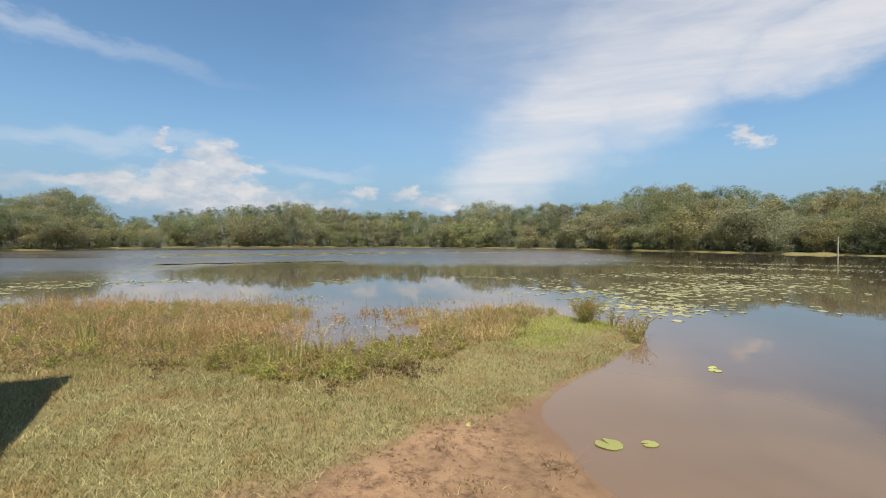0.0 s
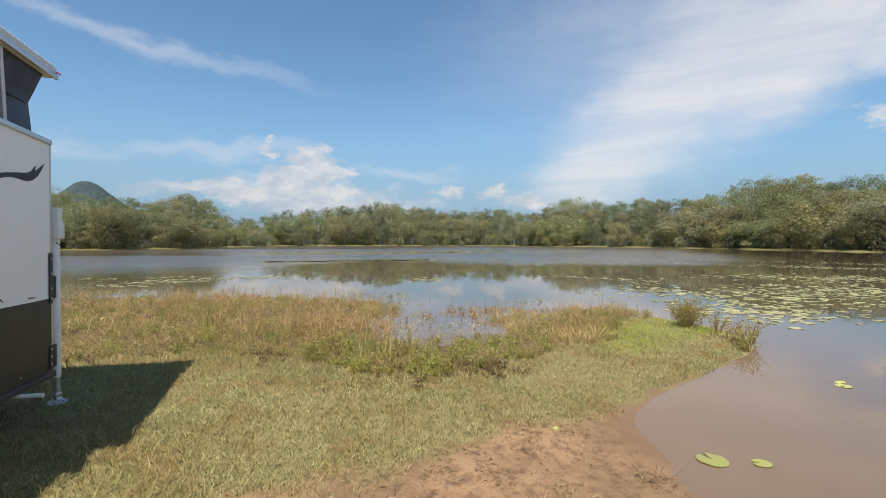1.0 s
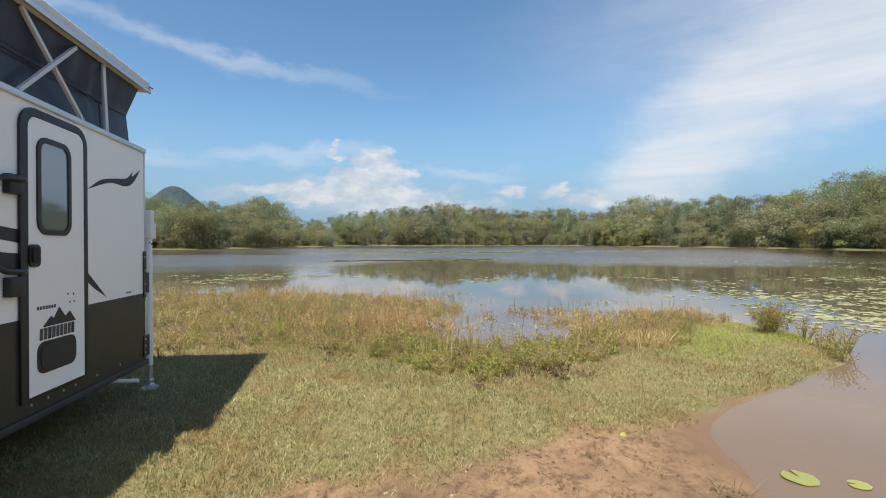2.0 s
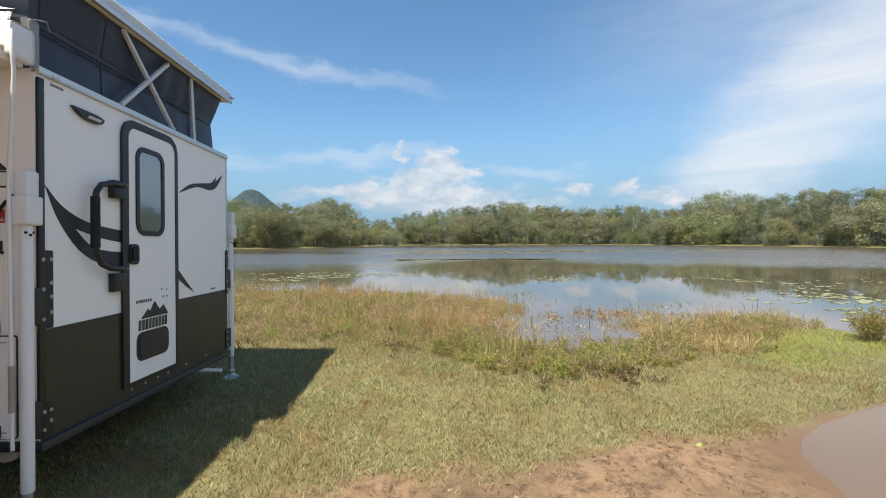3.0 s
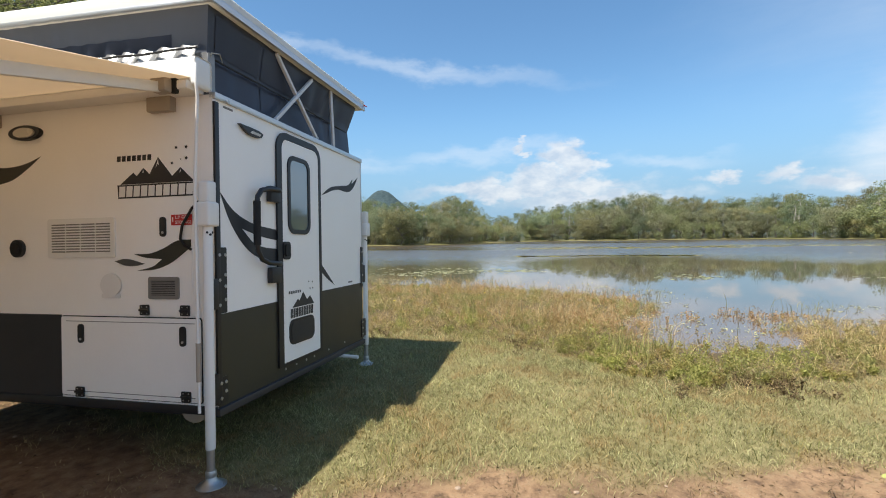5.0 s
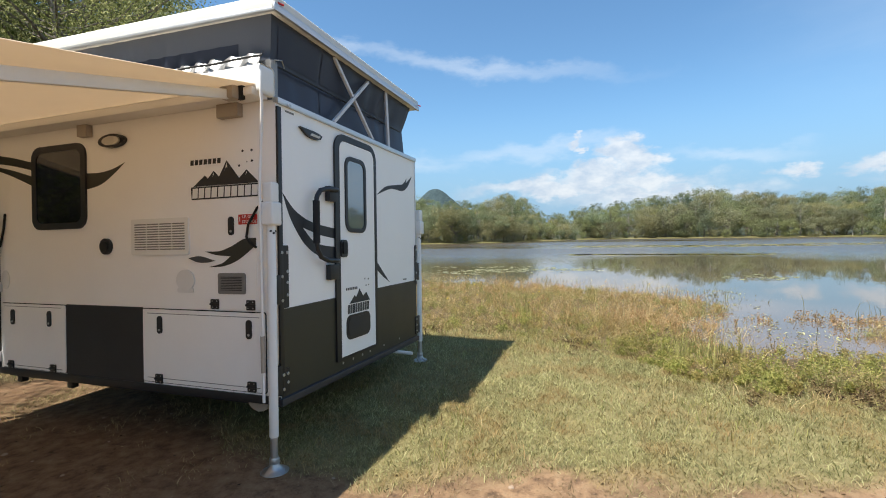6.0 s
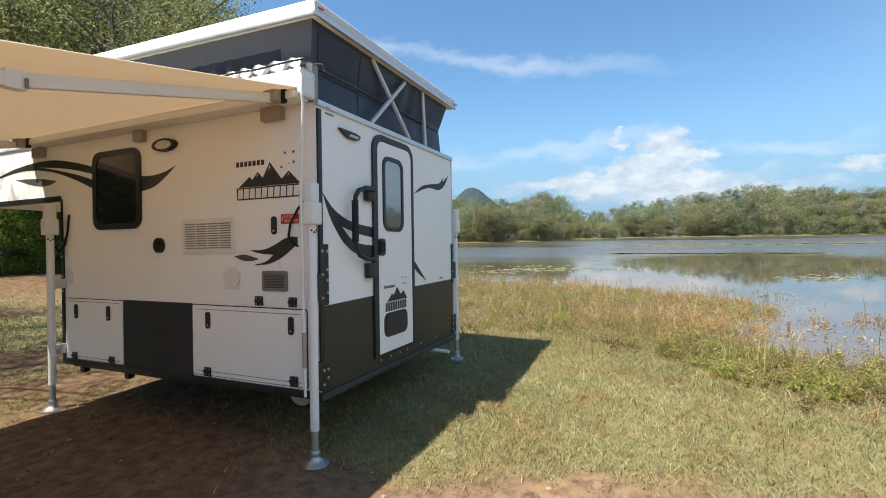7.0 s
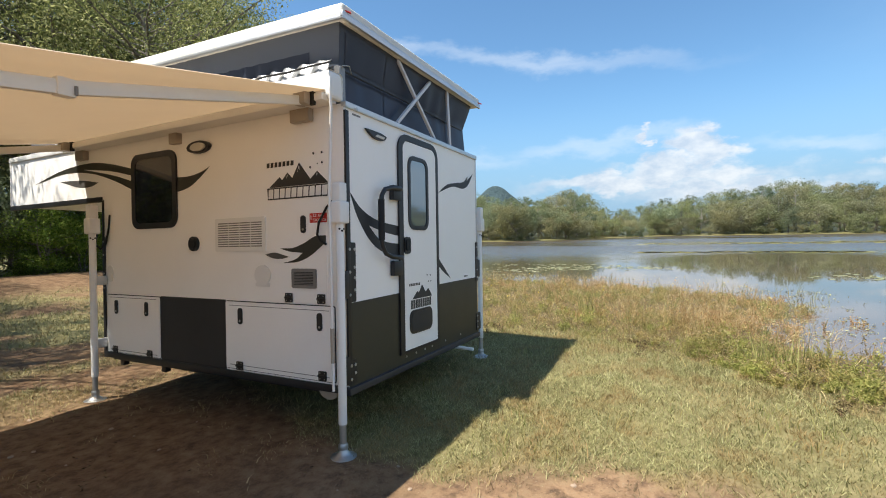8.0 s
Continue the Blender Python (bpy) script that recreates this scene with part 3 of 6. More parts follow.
def build_shell():
    bm = new_bm()
    outline = [(0.0, LOW), (L, LOW), (L, 1.985), (NOSE - 0.03, 2.02), (NOSE, 2.05), (NOSE, 2.50), (NOSE - 0.02, 2.52), (0.0, TOP)]
    ends = [[bm.verts.new((x, y, z)) for y, z in outline] for x in (0.0, W)]
    bm.faces.new(ends[0])
    bm.faces.new(ends[1])
    for k in range(len(outline)):
        j = (k + 1) % len(outline)
        bm.faces.new((ends[0][k], ends[0][j], ends[1][j], ends[1][k]))
    bmesh.ops.recalc_face_normals(bm, faces=bm.faces)
    sharp = [e for e in bm.edges if e.calc_face_angle(0) > 0.5]
    bmesh.ops.bevel(bm, geom=sharp, offset=0.006, segments=2, affect="EDGES")
    part("body", bm, WHITE, camper)
    # underframe
    part("underframe", box(new_bm(), (0.05, 0.04, LOW - 0.06), (W - 0.05, L - 0.03, LOW - 0.002)), BLACK, camper)
    bm = new_bm()
    box(bm, (-0.012, 0.0, LOW - 0.028), (0.03, L + 0.004, LOW + 0.022), 0.003)
    part("sill_rail", bm, BLACK, camper)
    part("sill_rail", box(new_bm(), (-0.008, -0.026, LOW - 0.034), (W + 0.01, 0.012, LOW + 0.012), 0.006), GUNMETAL, camper, "dark metal rail along the bottom edge")
    for y in (2.62, 2.02):
        part("mounting_foot", box(new_bm(), (0.06, y - 0.03, LOW - 0.11), (0.11, y + 0.03, LOW - 0.02), 0.008), BLACK, camper)
    bm = new_bm()
    slab(bm, ribbon((0.28, LOW - 0.03, 1), (0.12, LOW - 0.03, 1), (0.13, LOW - 0.075), (0.19, LOW - 0.095), (0.25, LOW - 0.075)), side_map, -0.06, -0.03)
    part("tie_down", bm, CREAM, camper, "rusty cream tie-down bracket under the floor")
    # white tag and pipe at the far end of the rear sill
    part("drain_pipe", tube(new_bm(), [(1.70, 0.06, LOW - 0.05), (1.70, -0.16, LOW - 0.06)], 0.016), WHITE_PLASTIC, camper, "white drain pipe stub")
    # lower dark bands
    part("rear_band", slab(new_bm(), [(0.012, LOW + 0.01), (0.675, LOW + 0.01), (0.675, 1.175), (0.012, 1.165)], rear_map, 0.0005, 0.0035), OLIVE, camper, "dark olive lower panel", False)
    part("rear_band", slab(new_bm(), [(1.285, LOW + 0.01), (W - 0.006, LOW + 0.01), (W - 0.006, 1.20), (1.285, 1.19)], rear_map, 0.0005, 0.0035), OLIVE, camper, "dark olive lower panel", False)
    part("rear_band", slab(new_bm(), [(0.675, LOW + 0.01), (1.285, LOW + 0.01), (1.285, 0.72), (0.675, 0.72)], rear_map, 0.0005, 0.0033), OLIVE, camper, "dark olive panel below the door", False)
    part("side_panel", slab(new_bm(), [(1.15, LOW + 0.02), (1.94, LOW + 0.02), (1.94, 1.15), (1.15, 1.15)], side_map, 0.0005, 0.004), VINYL, camper, "dark recess panel between the hatches", False)
    # corner trims
    part("corner_trim", box(new_bm(), (-0.003, -0.0125, 0.63), (0.034, 0.003, 2.43), 0.003), BLACK, camper)
    part("corner_trim", box(new_bm(), (W - 0.012, -0.006, 1.56), (W + 0.006, 0.01, 2.46), 0.003), ALLOY, camper)
    for u0, u1, z0, z1, bolts in ((0.0, 0.086, 1.17, 1.565, ((0.022, 1.52), (0.072, 1.52), (0.022, 1.37), (0.072, 1.40), (0.022, 1.22), (0.072, 1.25), (0.072, 1.33))),
                                  (2.155, 2.203, 1.16, 1.57, ((2.18, 1.52), (2.18, 1.40), (2.18, 1.28), (2.18, 1.20))),
                                  (0.0, 0.084, 0.635, 0.79, ((0.024, 0.755), (0.066, 0.755), (0.066, 0.70), (0.024, 0.665))),
                                  (2.15, 2.203, 0.635, 0.82, ((2.178, 0.79), (2.178, 0.73), (2.178, 0.67)))):
        plate = part("bracket_plate", slab(new_bm(), rounded(u0, z0, u1, z1, 0.01, 3), rear_map, 0.004, 0.011), BLACK, camper)
        for u, v in bolts:
            bm = new_bm()
            screw(bm, rear_map, u, v, 0.016, 0.009)
            part("bolt", bm, STEEL, plate)
    for u in (0.73, 0.88, 1.03, 1.16, 1.42, 1.75):
        bm = new_bm()
        screw(bm, rear_map, u, 0.665, 0.008, 0.008)
        part("bolt", bm, STEEL, camper)
    part("corner_trim", box(new_bm(), (-0.012, L - 0.028, LOW), (0.004, L + 0.008, 1.66), 0.003), BLACK, camper)
    part("corner_trim", box(new_bm(), (-0.010, L - 0.014, 1.66), (0.004, L + 0.008, 2.0), 0.003), BLACK, camper)
    part("nose_trim", box(new_bm(), (-0.010, L + 0.008, 1.985), (0.03, NOSE + 0.004, 2.03), 0.003), BLACK, camper, "black edge strip below the cab-over nose")
    part("nose_trim", box(new_bm(), (-0.008, NOSE - 0.012, 2.03), (0.02, NOSE + 0.006, 2.52), 0.003), WHITE_PLASTIC, camper)
    part("gutter", box(new_bm(), (-0.016, 3.22, 2.495), (0.03, NOSE + 0.006, 2.545), 0.006), WHITE_PLASTIC, camper)
    part("gutter", box(new_bm(), (0.0, -0.016, TOP - 0.028), (W + 0.004, 0.03, TOP + 0.012), 0.006), ALLOY, camper, "silver top rail above the rear wall")
    for v, z in ((1.50, 1), (1.33, 1), (1.62, 1), (1.20, 1)):
        bm = new_bm()
        screw(bm, side_map, L - 0.012, v, 0.016, 0.008)
        part("bolt", bm, STEEL, camper)


build_shell()


def latch(parent, where, u, v):
    base = part("latch", slab(new_bm(), rounded(u - 0.022, v - 0.065, u + 0.022, v + 0.055, 0.020, 5), where, 0.006, 0.020), BLACK, parent, "black paddle latch")
    bm = new_bm()
    screw(bm, where, u, v - 0.04, 0.024, 0.007)
    part("lock", bm, STEEL, base)


def hinge(parent, where, u, v):
    bm = new_bm()
    slab(bm, rounded(u - 0.033, v - 0.032, u + 0.033, v + 0.032, 0.006, 2), where, 0.004, 0.011)
    h = part("hinge", bm, BLACK, parent)
    bm = new_bm()
    tube(bm, [where(u - 0.034, v, 0.012), where(u + 0.034, v, 0.012)], 0.008, 8)
    part("pin", bm, BLACK, h)
    for du in (-0.019, 0.019):
        for dv in (-0.02, 0.02):
            bm = new_bm()
            screw(bm, where, u + du, v + dv, 0.0125, 0.004)
            part("screw", bm, STEEL, h)


def hatch(u0, v0, u1, v1, latches, hinges, label, seam=0.02):
    door = part("hatch", slab(new_bm(), rounded(u0, v0, u1, v1, 0.012, 3), side_map, 0.001, 0.012), WHITE, camper, label)
    bm = new_bm()
    ringed(bm, rounded(u0 - 0.006, v0 - 0.006, u1 + 0.006, v1 + 0.006, 0.016, 3), rounded(u0, v0, u1, v1, 0.012, 3), side_map, 0.0005, 0.005)
    part("seal", bm, RUBBER if seam else GREY, door)
    for z in ((v1 - seam, v0 + seam) if seam else ()):
        part("seam", box(new_bm(), side_map(u0 + 0.04, z - 0.002, 0.0115), side_map(u1 - 0.04, z + 0.002, 0.0135), 0), GREY, door)
    for u, v in latches:
        latch(door, side_map, u, v + 0.01)
    for u, v in hinges:
        hinge(door, lambda a, b, c: side_map(a, b, c + 0.010), u, v)
    return door


def louvre(name, u0, v0, u1, v1, rows, frame_material, slot_material, label, columns=1, lift=0.0):
    face = part(name, slab(new_bm(), rounded(u0, v0, u1, v1, 0.014, 4), side_map, lift, lift + 0.010), frame_material, camper, label)
    margin = 0.03 if columns > 1 else 0.02
    step = (v1 - v0 - 2 * margin) / rows
    wide = (u1 - u0 - 2 * margin) / columns
    for c in range(columns):
        for r in range(rows):
            a = u0 + margin + c * wide + 0.004
            b = v0 + margin + r * step
            part("slot", box(new_bm(), side_map(a, b + step * 0.25, lift + 0.0085), side_map(a + wide - 0.008, b + step * 0.72, lift + 0.0115), 0.001, 1), slot_material, face)
    return face


def build_side():
    hatch(1.945, 0.632, 2.700, 1.140, ((2.12, 1.03), (2.555, 1.03)), ((2.08, 0.655), (2.58, 0.655)), "small white storage hatch with two black latches")
    hatch(0.100, 0.640, 1.140, 1.140, ((0.22, 1.03), (0.98, 1.03)), ((0.20, 0.675), (0.99, 0.665)), "long white storage hatch with two black latches", 0.028)
    gas = hatch(0.150, 1.175, 0.610, 1.815, ((0.35, 1.69),), ((0.20, 1.19), (0.49, 1.19)), "white gas locker door with black graphic", 0)
    ringed_bm = new_bm()
    ringed(ringed_bm, rounded(0.112, 1.155, 0.655, 1.862, 0.02, 3), rounded(0.155, 1.18, 0.605, 1.81, 0.012, 3), side_map, 0.0006, 0.009)
    part("locker_frame", ringed_bm, WHITE, gas)
    sign = part("warning_sign", slab(new_bm(), rounded(0.045 + 0.1, 1.702, 0.292, 1.766, 0.004, 2), side_map, 0.012, 0.0145), RED, gas, "red gas storage sign with white lettering")
    for words, v in (("L.P. GAS", 1.742), ("STORAGE", 1.711)):
        curve = bpy.data.curves.new("lettering", "FONT")
        curve.body, curve.size, curve.extrude = words, 0.026, 0.0006
        curve.materials.append(WHITE_PLASTIC)
        outline = new("lettering_curve", curve)
        bpy.context.view_layer.update()
        text = new("lettering", bpy.data.meshes.new_from_object(outline.evaluated_get(bpy.context.evaluated_depsgraph_get())))
        bpy.data.objects.remove(outline)
        text.parent = gas
        text.matrix_local = Matrix.Translation((-0.0152, 0.262, v)) @ Matrix(((0, 0, -1, 0), (-1, 0, 0, 0), (0, 1, 0, 0), (0, 0, 0, 1)))
    bm = new_bm()
    slab(bm, [(0.283, 1.722), (0.277, 1.722), (0.277, 1.752), (0.283, 1.752)], side_map, 0.0145, 0.0152)
    part("sign_mark", bm, WHITE_PLASTIC, gas)
    louvre("fridge_vent", 0.715, 1.515, 1.245, 1.765, 11, WHITE_PLASTIC, GREY, "white louvred fridge vent", 4)
    louvre("gas_vent", 0.240, 1.258, 0.458, 1.392, 9, GREY, BLACK, "small grey louvred vent", 1, 0.012)
    # window
    win = part("window", ringed(new_bm(), rounded(1.700, 1.717, 2.302, 2.355, 0.09), rounded(1.748, 1.765, 2.254, 2.307, 0.06), side_map, 0.0, 0.016), BLACK, camper, "dark tinted window with a black rounded frame")
    part("pane", slab(new_bm(), rounded(1.745, 1.762, 2.257, 2.310, 0.062), side_map, 0.002, 0.010), DARK_GLASS, win, "dark acrylic pane")
    # power inlet, speaker, porch lamp
    ring = [(1.495 + 0.055 * math.cos(a), 1.58 + 0.058 * math.sin(a)) for a in (2 * math.pi * k / 24 for k in range(24))]
    sock = part("power_inlet", slab(new_bm(), ring, side_map, 0.0, 0.022), BLACK, camper, "round black power inlet")
    ring = [(1.495 + 0.036 * math.cos(a), 1.58 + 0.038 * math.sin(a)) for a in (2 * math.pi * k / 20 for k in range(20))]
    part("cap", slab(new_bm(), ring, side_map, 0.022, 0.032), RUBBER, sock)
    ring = [(0.750 + 0.078 * math.cos(a), 1.342 + 0.072 * math.sin(a)) for a in (2 * math.pi * k / 28 for k in range(28))]
    flap = part("access_cover", slab(new_bm(), ring, side_map, 0.001, 0.012), WHITE_PLASTIC, camper, "round white access cover")
    part("catch", slab(new_bm(), rounded(0.682, 1.259, 0.822, 1.289, 0.01, 3), side_map, 0.001, 0.008), WHITE_PLASTIC, flap)
    ring = [(2.66 + 0.05 * math.cos(a), 1.33 + 0.075 * math.sin(a)) for a in (2 * math.pi * k / 20 for k in range(20))]
    part("access_cover", slab(new_bm(), ring, side_map, 0.001, 0.006), WHITE_PLASTIC, camper, "small white access cover")
    ring = [(1.41 + 0.13 * math.cos(a), 2.335 + 0.048 * math.sin(a)) for a in (2 * math.pi * k / 28 for k in range(28))]
    lamp = part("porch_lamp", slab(new_bm(), ring, side_map, 0.0, 0.028), BLACK, camper, "oval dark porch lamp with a pale lens")
    ring = [(1.40 + 0.085 * math.cos(a), 2.332 + 0.032 * math.sin(a)) for a in (2 * math.pi * k / 24 for k in range(24))]
    part("lens", slab(new_bm(), ring, side_map, 0.028, 0.040), LENS, lamp)
    # graphics
    def graphic(outline, label, material=OLIVE, where=side_map, out=0.0022, parent=camper, name="graphic"):
        part(name, slab(new_bm(), outline, where, 0.0004 + out - 0.002, out), material, parent, label, False)

    graphic(ribbon((3.98, 2.225, 1), (3.46, 2.325), (2.97, 2.355), (2.62, 2.315), (2.30, 2.245, 1), (2.30, 2.185, 1), (2.65, 2.255), (3.08, 2.305, 1), (2.61, 2.215), (2.30, 2.135, 1), (2.30, 2.06, 1), (2.62, 2.175), (2.97, 2.26), (3.40, 2.29)), "dark swoosh graphic")
    graphic(ribbon((3.49, 2.22, 1), (3.12, 2.205), (2.83, 2.165, 1), (2.97, 2.135), (3.17, 2.145)), "grey leaf graphic", GREY_VINYL)
    graphic(ribbon((1.74, 2.125, 1), (1.56, 2.12), (1.42, 2.14), (1.305, 2.178, 1), (1.42, 2.10), (1.56, 2.03), (1.74, 2.0, 1)), "dark swoosh graphic")
    lift = 0.0145
    graphic(ribbon((0.155, 1.615, 1), (0.25, 1.61), (0.35, 1.565), (0.45, 1.535), (0.57, 1.533, 1), (0.48, 1.51), (0.36, 1.50, 1), (0.43, 1.455), (0.545, 1.43, 1), (0.41, 1.438), (0.29, 1.48), (0.155, 1.57, 1)), "dark swoosh graphic", out=lift, parent=gas)
    graphic(ribbon((0.715, 1.49, 1), (0.615, 1.503), (0.485, 1.472, 1), (0.555, 1.46), (0.635, 1.463)), "grey leaf graphic", GREY_VINYL, out=0.0145)
    # the maker's mark, as plain shapes
    hills = [(0.675, 1.965), (0.575, 2.035), (0.55, 2.012), (0.50, 2.062), (0.455, 2.02), (0.392, 2.122), (0.292, 2.002), (0.232, 2.052), (0.135, 1.965)]
    graphic(hills, "dark mountain emblem", VINYL)
    for u, v, s in ((0.392, 2.105, 0.018), (0.500, 2.050, 0.010), (0.232, 2.042, 0.010)):
        graphic([(u, v), (u - 0.3 * s, v - 1.8 * s), (u + 0.25 * s, v - 1.2 * s), (u + 0.8 * s, v - 2.6 * s)], "", WHITE_PLASTIC, out=0.0034, name="snow_mark")
    graphic([(0.695, 1.962), (0.128, 1.962), (0.132, 1.878), (0.69, 1.878)], "dark emblem bar", VINYL, out=0.0028)
    for k in range(10):
        u = 0.672 - k * 0.0545
        graphic([(u + 0.006, 1.953), (u - 0.038, 1.953), (u - 0.033, 1.887), (u + 0.011, 1.887)], "", WHITE_PLASTIC, out=0.004, name="emblem_block")
    for k in range(7):
        u = 0.695 - k * 0.038
        graphic([(u, 2.142), (u - 0.026, 2.142), (u - 0.024, 2.108), (u + 0.003, 2.108)], "", VINYL, name="emblem_block")
    for u, v, r in ((0.262, 2.172, 0.011), (0.190, 2.172, 0.011), (0.190, 2.105, 0.011), (0.229, 2.10, 0.005), (0.292, 2.08, 0.010)):
        graphic([(u + r * q * math.cos(a), v + r * q * math.sin(a)) for a, q in ((math.pi / 5 * k, 1.0 if k % 2 else 0.6) for k in range(10))], "", VINYL, name="emblem_star")


build_side()


def build_rear():
    door = part("entry_door", slab(new_bm(), arched(0.697, 0.712, 1.250, 2.368, 0.075), rear_map, 0.004, 0.014), WHITE, camper, "white entry door with rounded upper corners, closed")
    part("door_frame", ringed(new_bm(), arched(0.632, 0.690, 1.290, 2.418, 0.125), arched(0.694, 0.708, 1.253, 2.371, 0.078), rear_map, 0.004, 0.018), BLACK, door)
    win = part("door_window", ringed(new_bm(), rounded(0.768, 1.668, 1.096, 2.264, 0.085), rounded(0.800, 1.700, 1.064, 2.232, 0.058), rear_map, 0.012, 0.024), BLACK, door, "tall window with a black rounded frame")
    part("pane", slab(new_bm(), rounded(0.798, 1.698, 1.066, 2.234, 0.06), rear_map, 0.012, 0.018), DOOR_GLASS, win, "grey reflecting pane")
    flap = part("pet_flap", slab(new_bm(), rounded(0.768, 0.828, 1.144, 1.019, 0.06), rear_map, 0.012, 0.020), BLACK, door, "black oval pet flap")
    part("flap_panel", slab(new_bm(), rounded(0.790, 0.848, 1.122, 0.999, 0.05), rear_map, 0.020, 0.024), VINYL, flap)
    lock = part("door_lock", slab(new_bm(), rounded(0.692, 1.476, 0.788, 1.608, 0.030), rear_map, 0.012, 0.026), BLACK, door, "black door lock with paddle handle")
    part("paddle", slab(new_bm(), rounded(0.708, 1.50, 0.760, 1.59, 0.018), rear_map, 0.026, 0.036), RUBBER, lock)
    # grab handle, folded flat beside the door
    plate = part("grab_handle", tube(new_bm(), [rear_map(0.625, 1.972, 0.02), rear_map(0.615, 1.972, 0.045), rear_map(0.58, 1.972, 0.06), rear_map(0.46, 1.965, 0.06), rear_map(0.375, 1.945, 0.06), rear_map(0.335, 1.90, 0.06),
                                            rear_map(0.325, 1.85, 0.06), rear_map(0.325, 1.60, 0.06), rear_map(0.335, 1.54, 0.06), rear_map(0.375, 1.485, 0.06),
                                            rear_map(0.46, 1.458, 0.06), rear_map(0.58, 1.452, 0.06), rear_map(0.615, 1.452, 0.045), rear_map(0.625, 1.452, 0.02)], 0.017), BLACK, camper, "black fold-out grab handle beside the door")
    part("grip", tube(new_bm(), [rear_map(0.325, 1.87, 0.06), rear_map(0.325, 1.58, 0.06)], 0.024), RUBBER, plate)
    for z in (1.885, 1.315):
        part("mount", box(new_bm(), rear_map(0.515, z, 0.004), rear_map(0.630, z + 0.11, 0.045), 0.006), BLACK, plate)
    # step lamp above the wall
    lamp = part("rear_lamp", slab(new_bm(), ribbon((0.215, 2.354, 1), (0.40, 2.352), (0.468, 2.338, 1), (0.43, 2.306), (0.31, 2.308)), rear_map, 0.002, 0.022), BLACK, camper, "slim black exterior lamp")
    part("lens", slab(new_bm(), [(0.320, 2.316), (0.422, 2.314), (0.440, 2.331), (0.338, 2.333)], rear_map, 0.022, 0.026), LENS, lamp)
    part("label_strip", slab(new_bm(), [(0.085, 2.415), (0.175, 2.415), (0.175, 2.428), (0.085, 2.428)], rear_map, 0.0004, 0.0014), GREY, camper)
    part("label_strip", slab(new_bm(), [(1.86, 1.222), (1.95, 1.222), (1.95, 1.236), (1.86, 1.236)], rear_map, 0.0004, 0.0014), GREY, camper)

    def graphic(outline, label, material=VINYL, out=0.0022, name="graphic", parent=camper):
        part(name, slab(new_bm(), outline, rear_map, 0.0004 + out - 0.002, out), material, parent, label, False)

    graphic(ribbon((0.045, 1.90, 1), (0.17, 1.795), (0.36, 1.725), (0.655, 1.69, 1), (0.655, 1.615, 1), (0.45, 1.64), (0.25, 1.685, 1), (0.37, 1.595), (0.50, 1.565), (0.655, 1.555, 1), (0.655, 1.45, 1), (0.44, 1.49), (0.27, 1.575), (0.13, 1.73)), "dark swoosh graphic")
    graphic(ribbon((1.325, 2.015, 1), (1.50, 2.105), (1.70, 2.145), (1.88, 2.175), (1.985, 2.245, 1), (1.965, 2.195, 1), (2.12, 2.285, 1), (2.0, 2.16), (1.86, 2.105), (1.62, 2.10)), "dark swoosh graphic")
    graphic(ribbon((1.316, 1.42, 1), (1.56, 1.225, 1), (1.42, 1.29), (1.316, 1.35, 1)), "dark swoosh tail")
    graphic([(0.815, 1.107), (0.895, 1.168), (0.92, 1.150), (0.975, 1.215), (1.035, 1.150), (1.085, 1.178), (1.148, 1.107)], "dark mountain emblem", out=0.0165, parent=door)
    for k in range(9):
        u = 0.792 + k * 0.0385
        graphic([(u, 1.10), (u + 0.030, 1.10), (u + 0.026, 1.03), (u - 0.004, 1.03)], "", GREY_VINYL if k not in (2, 8) else VINYL, 0.0165, "emblem_block", door)
    for k in range(7):
        u = 0.768 + k * 0.026
        graphic([(u, 1.235), (u + 0.017, 1.235), (u + 0.015, 1.215), (u - 0.002, 1.215)], "", GREY_VINYL, 0.0165, "emblem_block", door)
    for u, v in ((1.065, 1.29), (1.125, 1.285), (1.13, 1.235), (1.085, 1.235)):
        graphic([(u + 0.007 * math.cos(a), v + 0.007 * math.sin(a)) for a in (math.pi / 4 * k for k in range(8))], "", GREY_VINYL, 0.0165, "emblem_star", door)


build_rear()


